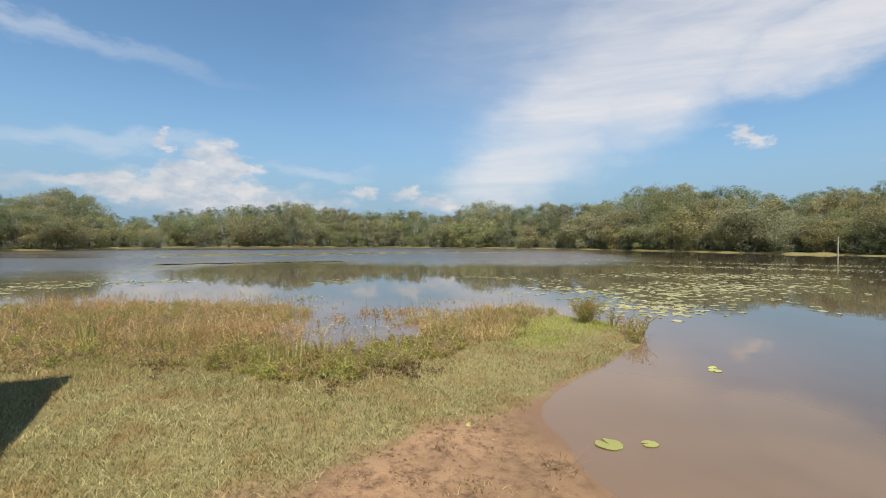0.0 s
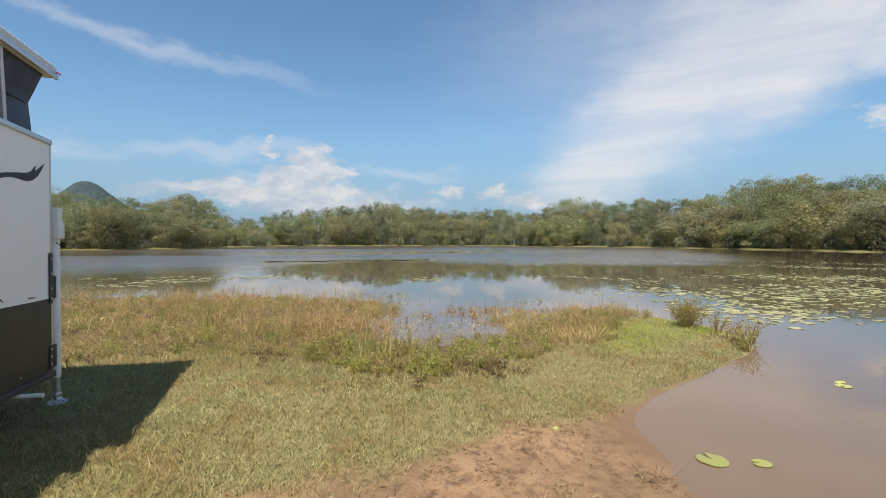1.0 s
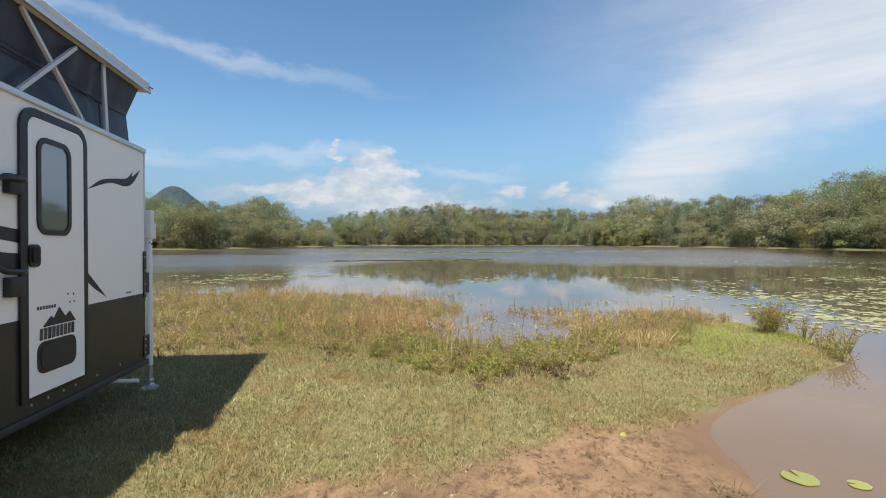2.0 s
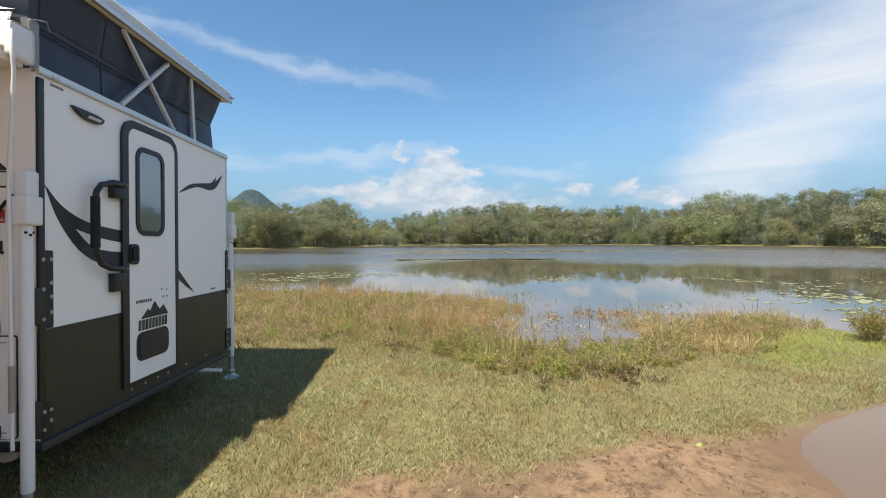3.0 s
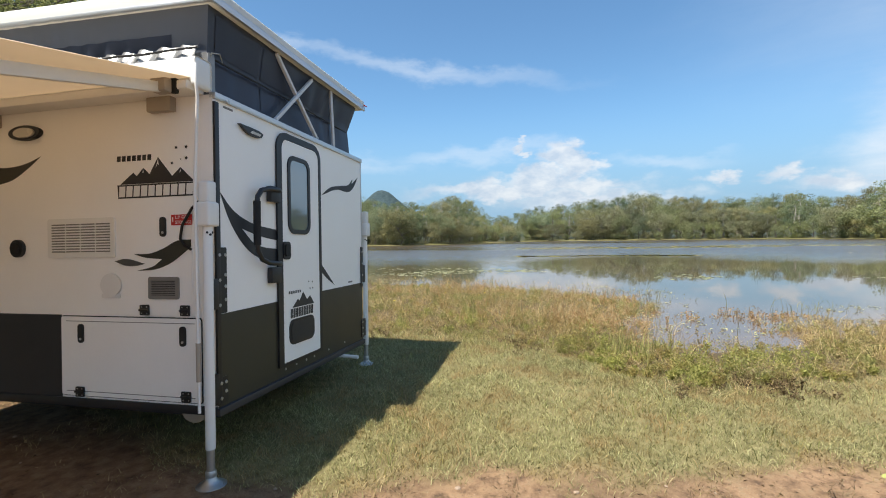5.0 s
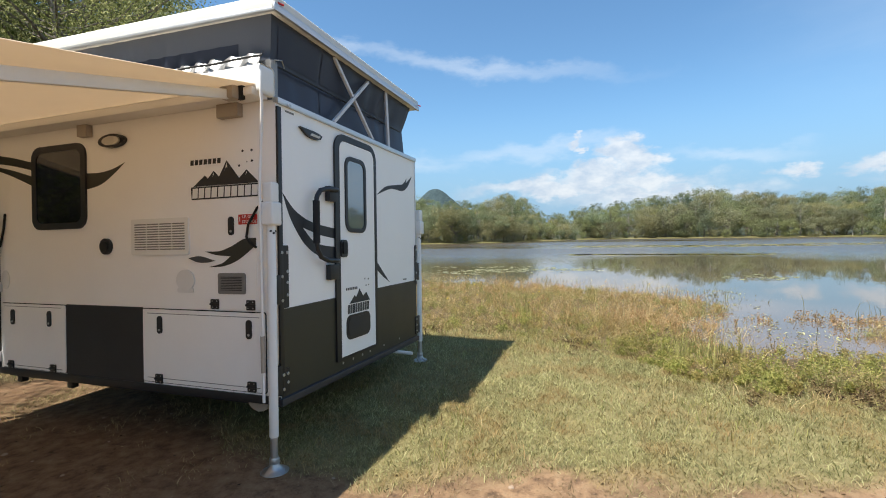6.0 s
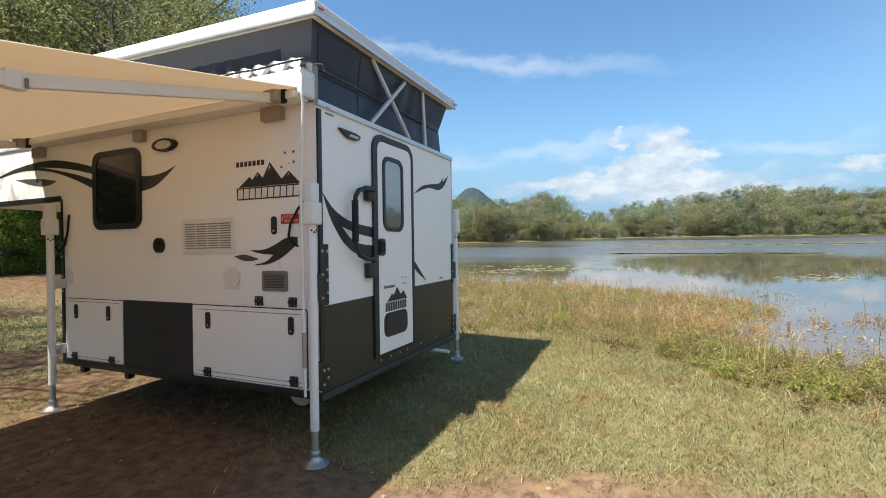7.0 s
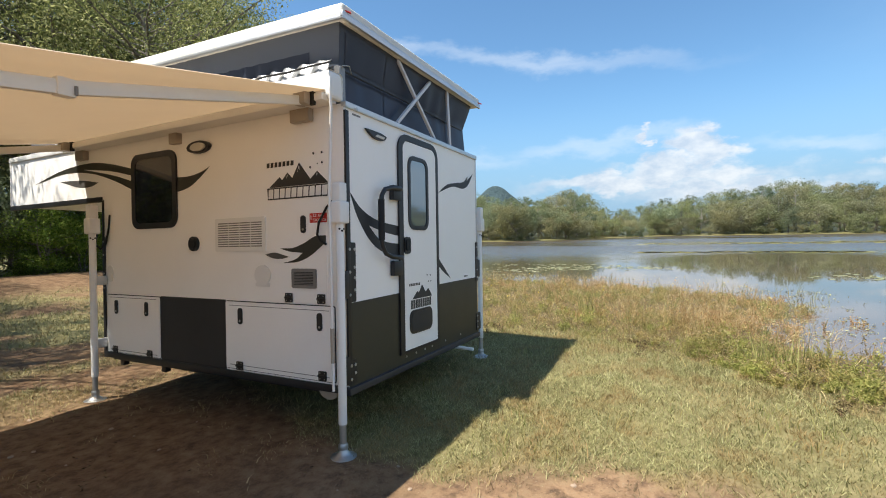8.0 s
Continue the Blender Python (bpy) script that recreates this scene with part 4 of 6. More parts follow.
def build_pop_top():
    # roof lid, standing a little higher at the front
    RISE = 0.022

    def tilted(bm):
        for v in bm.verts:
            v.co.z += RISE * max(v.co.y, 0.0)
        return bm

    bm = new_bm()
    box(bm, (-0.045, -0.035, 3.005), (W + 0.05, 4.30, 3.105), 0.022, 3)
    lid = part("roof", tilted(bm), ROOF, camper, "white pop-top roof lid, raised")
    part("rim", box(new_bm(), (-0.052, -0.042, 3.0), (W + 0.057, -0.020, 3.045), 0.005), ALLOY, lid, "silver roof edge strip")
    part("rim", tilted(box(new_bm(), (-0.052, -0.042, 2.998), (-0.030, 4.30, 3.022), 0.005)), ALLOY, lid)
    for x in (-0.01, W + 0.03):
        part("roof_catch", tube(new_bm(), [(x, -0.03, 3.06), (x + 0.03, -0.056, 3.05)], 0.006, 8), RED, lid, "small red cord catch")
    # canvas skirt with folds, pinched along a cord half way up, hung from the lid's edge
    FLARE, PINCH = 0.055, 0.030

    def skirt(start, end, inward, material, waves, depth, windows=()):
        start, end, inward = Vector(start), Vector(end), Vector(inward)
        along = (end - start).normalized()

        def point(s, v, out=0.0):
            fold = depth * math.sin(math.pi * s) ** 0.5 * math.sin(s * waves * 2 * math.pi + 2.0 * math.sin(s * 9)) * (0.35 + 0.65 * abs(math.sin(v * math.pi))) * (0.6 + 0.4 * math.sin(v * 5 + s * 7))
            hang = PINCH * max(0.0, 1 - abs(v - 0.5) / 0.5) ** 1.5 - FLARE * v * v
            p = start.lerp(end, s) + inward * (hang + fold - out) - along * (2 * s - 1) * hang
            return Vector((p.x, p.y, TOP + (3.02 - TOP + RISE * max(p.y, 0.0)) * v))

        def sheet(s0, s1, v0, v1, cols, rows, out):
            bm = new_bm()
            grid = [[bm.verts.new(point(s0 + (s1 - s0) * i / cols, v0 + (v1 - v0) * j / rows, out)) for j in range(rows + 1)] for i in range(cols + 1)]
            for a, b in zip(grid, grid[1:]):
                for j in range(rows):
                    bm.faces.new((a[j], b[j], b[j + 1], a[j + 1]))
            return bm

        part("canvas", sheet(0, 1, 0, 1, 140, 16, 0.0), material, lid, "charcoal canvas skirt under the raised roof")
        for s0, s1, v0, v1 in windows:
            part("mesh_window", sheet(s0, s1, v0, v1, 80, 8, 0.005), MESH, lid, "dark insect mesh window")

    skirt((0.05, 0.075, 0), (2.10, 0.075, 0), (0, 1, 0), NAVY, 7, 0.007, ((0.03, 0.245, 0.08, 0.47), (0.03, 0.245, 0.53, 0.93), (0.26, 0.72, 0.06, 0.47), (0.26, 0.72, 0.53, 0.95), (0.78, 0.97, 0.08, 0.93)))
    skirt((2.10, 0.075, 0), (2.10, 4.2, 0), (-1, 0, 0), CANVAS, 9, 0.012)
    skirt((0.05, 4.2, 0), (0.05, 0.075, 0), (1, 0, 0), CANVAS, 26, 0.012, ((0.52, 0.94, 0.22, 0.72),))
    skirt((2.10, 4.2, 0), (0.05, 4.2, 0), (0, -1, 0), CANVAS, 6, 0.012)
    # silver lined flap, rolled and crumpled along the long side
    bm = new_bm()
    grid = []
    for i in range(161):
        s = i / 160
        line = []
        for j in range(11):
            v = j / 10
            crumple = 0.011 * math.sin(s * 118 + 0.8 * math.sin(s * 31)) * (0.5 + 0.7 * v) + 0.003 * math.sin(s * 260 + v * 6)
            line.append(bm.verts.new((0.012 - 0.045 * math.sin(v * math.pi) + crumple, 0.10 + s * 2.6, 2.54 + 0.245 * v + 0.006 * math.sin(s * 118 + v * 2) * v)))
        grid.append(line)
    for a, b in zip(grid, grid[1:]):
        for j in range(10):
            bm.faces.new((a[j], b[j], b[j + 1], a[j + 1]))
    part("flap", bm, FOIL, lid, "crumpled silver lining flap")
    # elastic cord
    cord = [(0.035, 0.055 + 0.05 * k, 2.735 + 0.003 * math.sin(k * 0.7)) for k in range(54)]
    part("cord", tube(new_bm(), [(-0.050 + 0.003 * math.sin(k * 0.9), p[1], p[2]) for k, p in enumerate(cord)], 0.007, 6), BLACK, lid)
    part("cord", tube(new_bm(), [(0.03, 0.06, 2.715), (0.5, 0.062, 2.722), (1.2, 0.064, 2.728), (2.03, 0.085, 2.735)], 0.007, 6), BLACK, lid)
    part("cord_hook", tube(new_bm(), [(0.06, 0.06, 2.70), (0.03, 0.03, 2.73), (0.09, 0.02, 2.745), (0.15, 0.05, 2.72)], 0.004, 6), STEEL, lid)
    # lifting struts
    for name, a, b in (("strut", (0.70, 0.02, 3.00), (1.285, 0.01, 2.49)), ("strut", (1.215, 0.012, 2.975), (0.65, 0.002, 2.49)), ("strut", (1.575, 0.02, 3.0), (1.60, 0.01, 2.485)), ("strut", (0.02, 1.75, 2.99), (0.02, 1.20, 2.50))):
        a, b = Vector(a), Vector(b)
        bm = new_bm()
        w = 0.013
        box(bm, (-w, -w, 0), (w, w, (a - b).length), 0.003, 1)
        bmesh.ops.transform(bm, matrix=Matrix.Translation(b) @ (a - b).to_track_quat("Z", "Y").to_matrix().to_4x4(), verts=bm.verts)
        part(name, bm, STRUT, lid, "silver lifting strut")
    for p in ((0.97, -0.003, 2.745), (0.66, -0.004, 2.50), (1.28, -0.002, 2.50)):
        bm = new_bm()
        screw(bm, rear_map, p[0], p[2], -p[1] + 0.004, 0.009)
        part("pivot", bm, STEEL, lid)
    bm = new_bm()
    slab(bm, rounded(0.015, 2.482, 0.075, 2.735, 0.02, 3), rear_map, -0.050, -0.044)
    slab(bm, rounded(0.045, 2.482, 0.19, 2.735, 0.02, 3), side_map, -0.022, -0.016)
    part("corner_flap", bm, FOIL, lid, "silver corner flap")
    # small chrome eyelet at the top of the rear wall
    bm = new_bm()
    screw(bm, rear_map, 0.10, 2.452, 0.03, 0.012)
    part("eyelet", bm, STEEL, lid)


build_pop_top()


def build_awning():
    bm = new_bm()
    box(bm, (-0.125, 0.02, 2.515), (-0.004, 3.20, 2.655), 0.022, 3)
    case = part("awning", bm, WHITE_PLASTIC, camper, "white awning case with cream cloth rolled out")
    part("end_cap", box(new_bm(), (-0.155, -0.012, 2.470), (-0.018, 0.022, 2.645), 0.03, 4), WHITE_PLASTIC, case)
    part("end_cap", box(new_bm(), (-0.155, 3.198, 2.470), (-0.018, 3.232, 2.645), 0.03, 4), WHITE_PLASTIC, case)
    # cloth
    bm = new_bm()
    reach, drop = 2.70, 0.188
    cols, rows = 40, 30
    for up in (0.0, 0.003):
        grid = []
        for i in range(cols + 1):
            s = i / cols
            line = []
            for j in range(rows + 1):
                v = j / rows
                sag = -0.035 * math.sin(v * math.pi) * math.sin(s * math.pi) - 0.012 * math.sin(s * math.pi)
                line.append(bm.verts.new((-0.11 - reach * s, 0.05 + 3.11 * v, 2.535 - drop * reach * s + sag + up)))
            grid.append(line)
        for a, b in zip(grid, grid[1:]):
            for j in range(rows):
                bm.faces.new((a[j], b[j], b[j + 1], a[j + 1]))
    part("cloth", bm, AWNING, case, "cream awning cloth, sagging slightly")
    part("lead_rail", box(new_bm(), (-0.11 - reach - 0.05, 0.06, 2.535 - drop * reach - 0.06), (-0.11 - reach + 0.02, 3.22, 2.535 - drop * reach + 0.04), 0.015, 3), WHITE_PLASTIC, case)
    # hem of the cloth along the case
    part("hem", box(new_bm(), (-0.140, 0.06, 2.470), (-0.0005, 3.19, 2.518), 0.008), WHITE_PLASTIC, case, "pale underside of the case")
    # folding arms
    for y in (0.21, 3.05):
        a, elbow, b = Vector((-0.13, y, 2.485)), Vector((-1.47, y, 2.175)), Vector((-0.11 - reach, y, 1.99))
        for p, q in ((a, elbow), (elbow, b)):
            bm = new_bm()
            box(bm, (-0.018, -0.029, 0), (0.018, 0.029, (q - p).length), 0.008, 2)
            bmesh.ops.transform(bm, matrix=Matrix.Translation(p) @ (q - p).to_track_quat("Z", "Y").to_matrix().to_4x4(), verts=bm.verts)
            part("arm", bm, WHITE_PLASTIC, case)
        part("elbow", box(new_bm(), elbow - Vector((0.035, 0.026, 0.038)), elbow + Vector((0.035, 0.026, 0.038)), 0.012), WHITE_PLASTIC, case)
        part("elbow_pin", tube(new_bm(), [elbow - Vector((-0.028, 0.030, 0.028)), elbow - Vector((-0.028, 0.030, -0.008))], 0.007, 8), GREY, case)
        part("shoulder", box(new_bm(), (-0.20, y - 0.06, 2.445), (-0.125, y + 0.04, 2.525), 0.01), CREAM, case)
        part("shoulder_cap", box(new_bm(), (-0.15, y - 0.085, 2.445), (-0.12, y - 0.045, 2.53), 0.006), RUBBER, case)
    # wall brackets
    for y, wide in ((0.34, 0.17), (1.68, 0.10), (3.05, 0.14)):
        part("bracket", box(new_bm(), (-0.05, y - wide / 2, 2.385), (-0.0005, y + wide / 2, 2.475), 0.006), CREAM, case, "beige wall bracket")
    # crank rod hanging beside the corner
    rod = part("crank_rod", tube(new_bm(), [(-0.15, -0.005, 2.56), (-0.165, -0.02, 2.585), (-0.175, -0.03, 2.55), (-0.168, -0.03, 2.45), (-0.150, -0.02, 2.40), (-0.135, 0.02, 1.90), (-0.115, 0.03, 1.2), (-0.11, 0.03, 0.62)], 0.009, 10), WHITE_PLASTIC, case, "white crank rod")
    part("grip", tube(new_bm(), [(-0.113, 0.03, 1.02), (-0.111, 0.03, 0.80)], 0.014, 10), CREAM, case)


build_awning()


def build_jack(x, y, foot_z):
    """A corner jack: motor housing, white outer tube, steel inner tube and a dished foot."""
    def lathe(bm, profile, sides=24):
        rings = []
        for r, z in profile:
            rings.append([bm.verts.new((x + r * math.cos(a), y + r * math.sin(a), z)) for a in (2 * math.pi * k / sides for k in range(sides))])
        for a, b in zip(rings, rings[1:]):
            for k in range(sides):
                bm.faces.new((a[k], a[(k + 1) % sides], b[(k + 1) % sides], b[k]))
        bm.faces.new(rings[0])
        bm.faces.new(rings[-1])
        return bm

    jack = part("jack", lathe(new_bm(), [(0.026, foot_z + 0.215), (0.0275, foot_z + 0.222), (0.0275, 1.70), (0.026, 1.705)]), WHITE_PLASTIC, camper, "white electric corner jack")
    part("inner_tube", lathe(new_bm(), [(0.022, foot_z + 0.02), (0.022, foot_z + 0.23)]), STEEL, jack, "bare steel inner tube")
    part("collar", lathe(new_bm(), [(0.027, foot_z + 0.055), (0.031, foot_z + 0.062), (0.031, foot_z + 0.085), (0.027, foot_z + 0.092)]), STEEL, jack)
    part("foot", lathe(new_bm(), [(0.083, foot_z), (0.087, foot_z + 0.004), (0.085, foot_z + 0.012), (0.052, foot_z + 0.024), (0.032, foot_z + 0.040), (0.027, foot_z + 0.06)], 32), STEEL, jack, "round steel foot plate")
    part("motor_housing", box(new_bm(), (x - 0.047, y - 0.046, 1.685), (x + 0.047, y + 0.046, 1.825), 0.014, 3), WHITE_PLASTIC, jack)
    part("motor_cap", box(new_bm(), (x - 0.036, y - 0.036, 1.82), (x + 0.036, y + 0.036, 1.945), 0.014, 3), WHITE_PLASTIC, jack)
    for a in (215, 250, 285):
        c, s = math.cos(radians(a)), math.sin(radians(a))
        part("screw_hole", tube(new_bm(), [(x + 0.024 * c, y + 0.024 * s, 1.65 + 0.012 * (a == 250) * -1), (x + 0.031 * c, y + 0.031 * s, 1.65 + 0.012 * (a == 250) * -1)], 0.007, 8), BLACK, jack)
    return jack


near_jack = build_jack(-0.076, -0.012, 0.192)
far_jack = build_jack(2.285, 0.00, 0.322)
front_jack = build_jack(-0.125, 2.70, 0.208)
for z in (1.25, 0.69):
    part("bracket", box(new_bm(), (-0.105, 2.705, z - 0.02), (0.0, 2.735, z + 0.06), 0.004), ALLOY, front_jack)
    part("bracket", box(new_bm(), (2.203, -0.01, z - 0.05), (2.264, 0.01, z + 0.13), 0.004), BLACK, far_jack)
    part("bracket", box(new_bm(), (-0.052, -0.022, z - 0.05), (0.0, 0.02, z + 0.13), 0.004), BLACK, near_jack)
# power leads
part("lead", tube(new_bm(), [(-0.085, 2.74, 1.86), (-0.06, 2.80, 1.83), (-0.03, 2.79, 1.75), (-0.05, 2.80, 1.60), (-0.03, 2.76, 1.55), (-0.015, 2.70, 1.60), (-0.012, 2.66, 1.74), (-0.012, 2.64, 1.86)], 0.008, 8), RUBBER, front_jack, "black power lead")
part("lead", tube(new_bm(), [(-0.035, 0.05, 1.86), (-0.03, 0.13, 1.80), (-0.03, 0.20, 1.70), (-0.025, 0.22, 1.62), (-0.022, 0.19, 1.575), (-0.018, 0.15, 1.555)], 0.008, 8), RUBBER, near_jack, "black power lead")

# ---- trees ----
rng = np.random.default_rng(7)


def leaf_quads(centres, size, r, flat=0.0, narrow=1.0, facing=None, jitter=0.6, corners=4):
    """One small leaf at each centre, turned at random: a bent diamond, or a triangle where it is far off."""
    k = len(centres)
    u = r.normal(size=(k, 3))
    u[:, 2] *= 1 - flat
    u /= np.linalg.norm(u, axis=1)[:, None]
    if facing is None:
        w = np.cross(u, r.normal(size=(k, 3)))
    else:  # leaves lie across the outward direction of their clump
        out = facing + r.normal(size=(k, 3)) * jitter
        out /= np.linalg.norm(out, axis=1)[:, None] + 1e-9
        u -= out * (u * out).sum(1)[:, None]
        u /= np.linalg.norm(u, axis=1)[:, None] + 1e-9
        w = np.cross(out, u)
    w /= np.linalg.norm(w, axis=1)[:, None] + 1e-9
    s = size * r.uniform(0.55, 1.25, k)[:, None]
    bend = np.cross(u, w) * s * 0.25
    c = np.asarray(centres)
    if corners == 3:
        return np.stack([c - u * s, c + u * s * 0.6 - w * s * narrow, c + u * s * 0.6 + w * s * narrow], 1).reshape(-1, 3)
    return np.stack([c - u * s, c - w * s * 0.5 * narrow + bend, c + u * s, c + w * s * 0.5 * narrow + bend], 1).reshape(-1, 3)


def grow_tree(name, seed, height, spread, clumps, leaves, leaf, leaf_material, bark_material, base=0.35, lean=0.0, narrow=0.9, drooping=0.0, stems=1, jitter=0.38, lump=(0.26, 0.50), limb=1.0, corners=4, squat=(0.55, 0.8)):
    """A trunk with forking limbs and a crown of leaf clumps at their ends."""
    r = np.random.default_rng(seed)
    tree = new(name)
    bm = bmesh.new()
    ends = []
    for stem in range(stems):
        a0 = r.uniform(0, 6.28)
        out = spread * 0.30 * (stems > 1)
        top = Vector((math.cos(a0) * out + lean * height, math.sin(a0) * out, height * r.uniform(0.72, 0.85)))
        side = Vector(r.normal(size=3) * height * 0.03)
        foot = Vector((math.cos(a0), math.sin(a0), 0)) * (0.02 * height * (stems > 1))
        path = [foot + Vector((0, 0, -0.25)), foot.lerp(top, 0.25) + side, foot.lerp(top, 0.5) - side * 0.6, foot.lerp(top, 0.75) + side * 0.5, top]
        thick = height * 0.017 / (1 + 0.3 * (stems > 1))
        tube(bm, path, 0, 7, [thick * 1.25, thick, thick * 0.8, thick * 0.5, thick * 0.2])
        for k in range(max(3, int(clumps / stems * 0.6))):
            f = base + (0.98 - base) * (k + r.uniform(0, 1)) / max(3, clumps / stems * 0.6)
            f = min(f, 0.98)
            seg = min(int(f * 4), 3)
            p = path[seg].lerp(path[seg + 1], f * 4 - seg)
            a = r.uniform(0, 6.28)
            g = spread * r.uniform(0.45, 1.0) * math.sqrt(max(0.06, 1 - ((f - 0.55) / 0.55) ** 2))
            tip = p + Vector((math.cos(a) * g, math.sin(a) * g, g * r.uniform(0.15, 0.75) - drooping * g))
            mid = p.lerp(tip, 0.55) + Vector(r.normal(size=3) * g * 0.07)
            w = (thick * (1 - f) * 0.55 + 0.012) * limb
            tube(bm, [p, mid, tip], 0, 5, [w, w * 0.6, w * 0.25])
            ends.append(tip)
            if len(ends) < clumps:
                ends.append(mid.lerp(tip, 0.4) + Vector(r.normal(size=3) * g * 0.22))
        ends.append(top + Vector((0, 0, height * 0.08)))
    part("trunk", bm, bark_material, tree)
    per = leaves // len(ends)
    pts, outward = [], []
    for e in ends:
        rad = spread * r.uniform(*lump)
        d = r.normal(size=(per, 3))
        d /= np.linalg.norm(d, axis=1)[:, None]
        d *= (r.uniform(0.15, 1, per) ** 0.5)[:, None] * rad
        d[:, 2] *= r.uniform(*squat)
        outward.append(d / rad + np.array([0, 0, 0.25]))
        pts.append(np.array(e) + d)
    crown = quads_object("crown", leaf_quads(np.concatenate(pts), leaf, r, narrow=narrow, facing=np.concatenate(outward), jitter=jitter, corners=corners), corners, leaf_material)
    crown.parent = tree
    return tree


def ground_z(x, y):
    return float(land_height(np.array([x]), np.array([y]))[0])


def polar(deg, dist):
    return EYE_X + dist * math.cos(radians(deg)), EYE_Y + dist * math.sin(radians(deg))


FAR_KINDS = [
    ("tree", 11, 13.0, 4.0, 52, 6400, 0.125, LEAF_FAR, BARK_PALE, 0.30, "grey-green gum tree on the far shore", "far shore trees"),
    ("tree", 12, 11.0, 4.4, 52, 6400, 0.125, LEAF_FAR, BARK, 0.16, "olive spreading gum tree on the far shore", "far shore trees"),
    ("tree", 13, 14.0, 3.6, 52, 6400, 0.125, LEAF_DARK, BARK_PALE, 0.24, "tall dark green tree on the far shore", "far shore trees"),
    ("tree", 14, 8.0, 3.8, 46, 5600, 0.12, LEAF_BROWN, BARK, 0.06, "brownish paperbark tree at the water's edge", "far shore trees"),
    ("tree", 15, 15.5, 4.4, 46, 5600, 0.125, LEAF_DARK, BARK_PALE, 0.46, "tall gum tree with an open dark crown", "far shore trees"),
    ("bush", 16, 4.2, 2.6, 28, 3600, 0.10, LEAF_BROWN, BARK, 0.08, "low brownish waterside bush", "far shore bushes"),
    ("bush", 17, 4.6, 2.5, 28, 3600, 0.10, LEAF_FAR, BARK, 0.06, "low green waterside bush", "far shore bushes"),
    ("tree", 18, 12.0, 3.2, 50, 6200, 0.125, LEAF_BROWN, BARK_PALE, 0.20, "olive-brown paperbark tree on the far shore", "far shore trees"),
]
makers = []
for kind, seed, h, spread, clumps, leaves, leaf, lm, bk, base, label, group in FAR_KINDS:
    makers.append(tagged(grow_tree(kind, seed, h, spread, clumps, leaves, leaf, lm, bk, base, stems=3 if kind == "bush" else 1, lump=(0.24, 0.42), jitter=0.5, corners=3, squat=(0.7, 0.95)), label, kind, group))

# skyline in degrees above the horizon by bearing, and how the woods reach it
SKYLINE = [(-112, 5.5), (-70.2, 4.9), (-66.8, 6.0), (-65, 5.5), (-63, 4.7), (-61.6, 5.3), (-59.7, 6.2), (-56.2, 5.9), (-52, 6.6), (-47.7, 5.5), (-44.7, 5.3), (-42.2, 4.5), (-38.9, 4.8), (-36.3, 4.6), (-33, 5.3), (-30.9, 5.1), (-27.5, 3.5), (-25.4, 4.1),
           (-22.7, 3.9), (-20, 3.7), (-16, 3.9), (-12, 4.85), (-8.3, 4.7), (-5, 4.2), (-1.9, 3.8), (1.7, 3.4), (3.6, 3.7), (5.4, 2.5), (7.3, 2.7), (9.5, 4.7), (12, 5.1), (14, 4.5), (16.5, 4.6), (22, 4.8), (40, 5.6), (60, 6.0)]
spots = []
sky_b, sky_e = np.array(SKYLINE, float).T
HEIGHTS = []
for m in makers:  # true height of each kind, crown included
    HEIGHTS.append(max(v.co.z for o in m.children if o.name.startswith("crown") for v in o.data.vertices))


def plant(source, deg, dist, scale, turn):
    x, y = polar(deg, dist)
    spots.append((source, pose(x, y, ground_z(x, y) - 0.05, 0, 0, turn) @ Matrix.Diagonal((scale * rng.uniform(1.05, 1.3), scale * rng.uniform(1.05, 1.3), scale, 1))))


for row, (back, step) in enumerate(((5.5, 2.1), (13, 1.7), (22, 2.0), (36, 1.7), (52, 2.2))):
    deg = -76.0
    while deg < 27:
        deg += step * rng.uniform(0.65, 1.3)
        d = float(far_shore(np.array(deg))) + back * rng.uniform(0.8, 1.3)
        gap = -12 < deg < 7
        if row == 0 and gap and rng.uniform() < 0.3:
            continue
        # the lowest skyline within the width of a crown, so that dips stay open
        e = min(float(np.interp(deg + q, sky_b, sky_e)) for q in (-0.9, 0, 0.9))
        rise = math.tan(radians(e * rng.uniform(0.92, 1.10)))
        x, y = polar(deg, d)
        tall = d * rise + 1.41 - ground_z(x, y)
        if row == 0:
            k = int(rng.choice([3, 6, 5, 6, 1])) if gap or rng.uniform() < 0.5 else int(rng.choice([0, 1, 2, 7]))
            tall = min(tall * rng.uniform(0.5, 0.85), 9)
        elif row == 2:
            k = int(rng.choice([1, 3, 7, 1]))
            tall *= rng.uniform(0.6, 0.85)
        elif row == 1:
            k = int(rng.choice([0, 1, 7, 7, 2]))
            tall *= rng.uniform(0.7, 1.0)
        else:
            k = int(rng.choice([0, 0, 1, 2, 2, 4, 7]))
        if tall < 2.2:
            k, tall = 6, 3.0
        plant(makers[k], deg, d, float(np.clip(tall / HEIGHTS[k], 0.4, 1.7)), rng.uniform(0, 360))
# low bushes and shrubs along the water
deg = -76.0
while deg < 26:
    deg += rng.uniform(0.6, 1.5)
    plant(makers[int(rng.choice([5, 6, 6, 3]))], deg, float(far_shore(np.array(deg))) + rng.uniform(2.0, 6.0), rng.uniform(0.5, 1.05) * (0.7 if -12 < deg < 7 else 1), rng.uniform(0, 360))
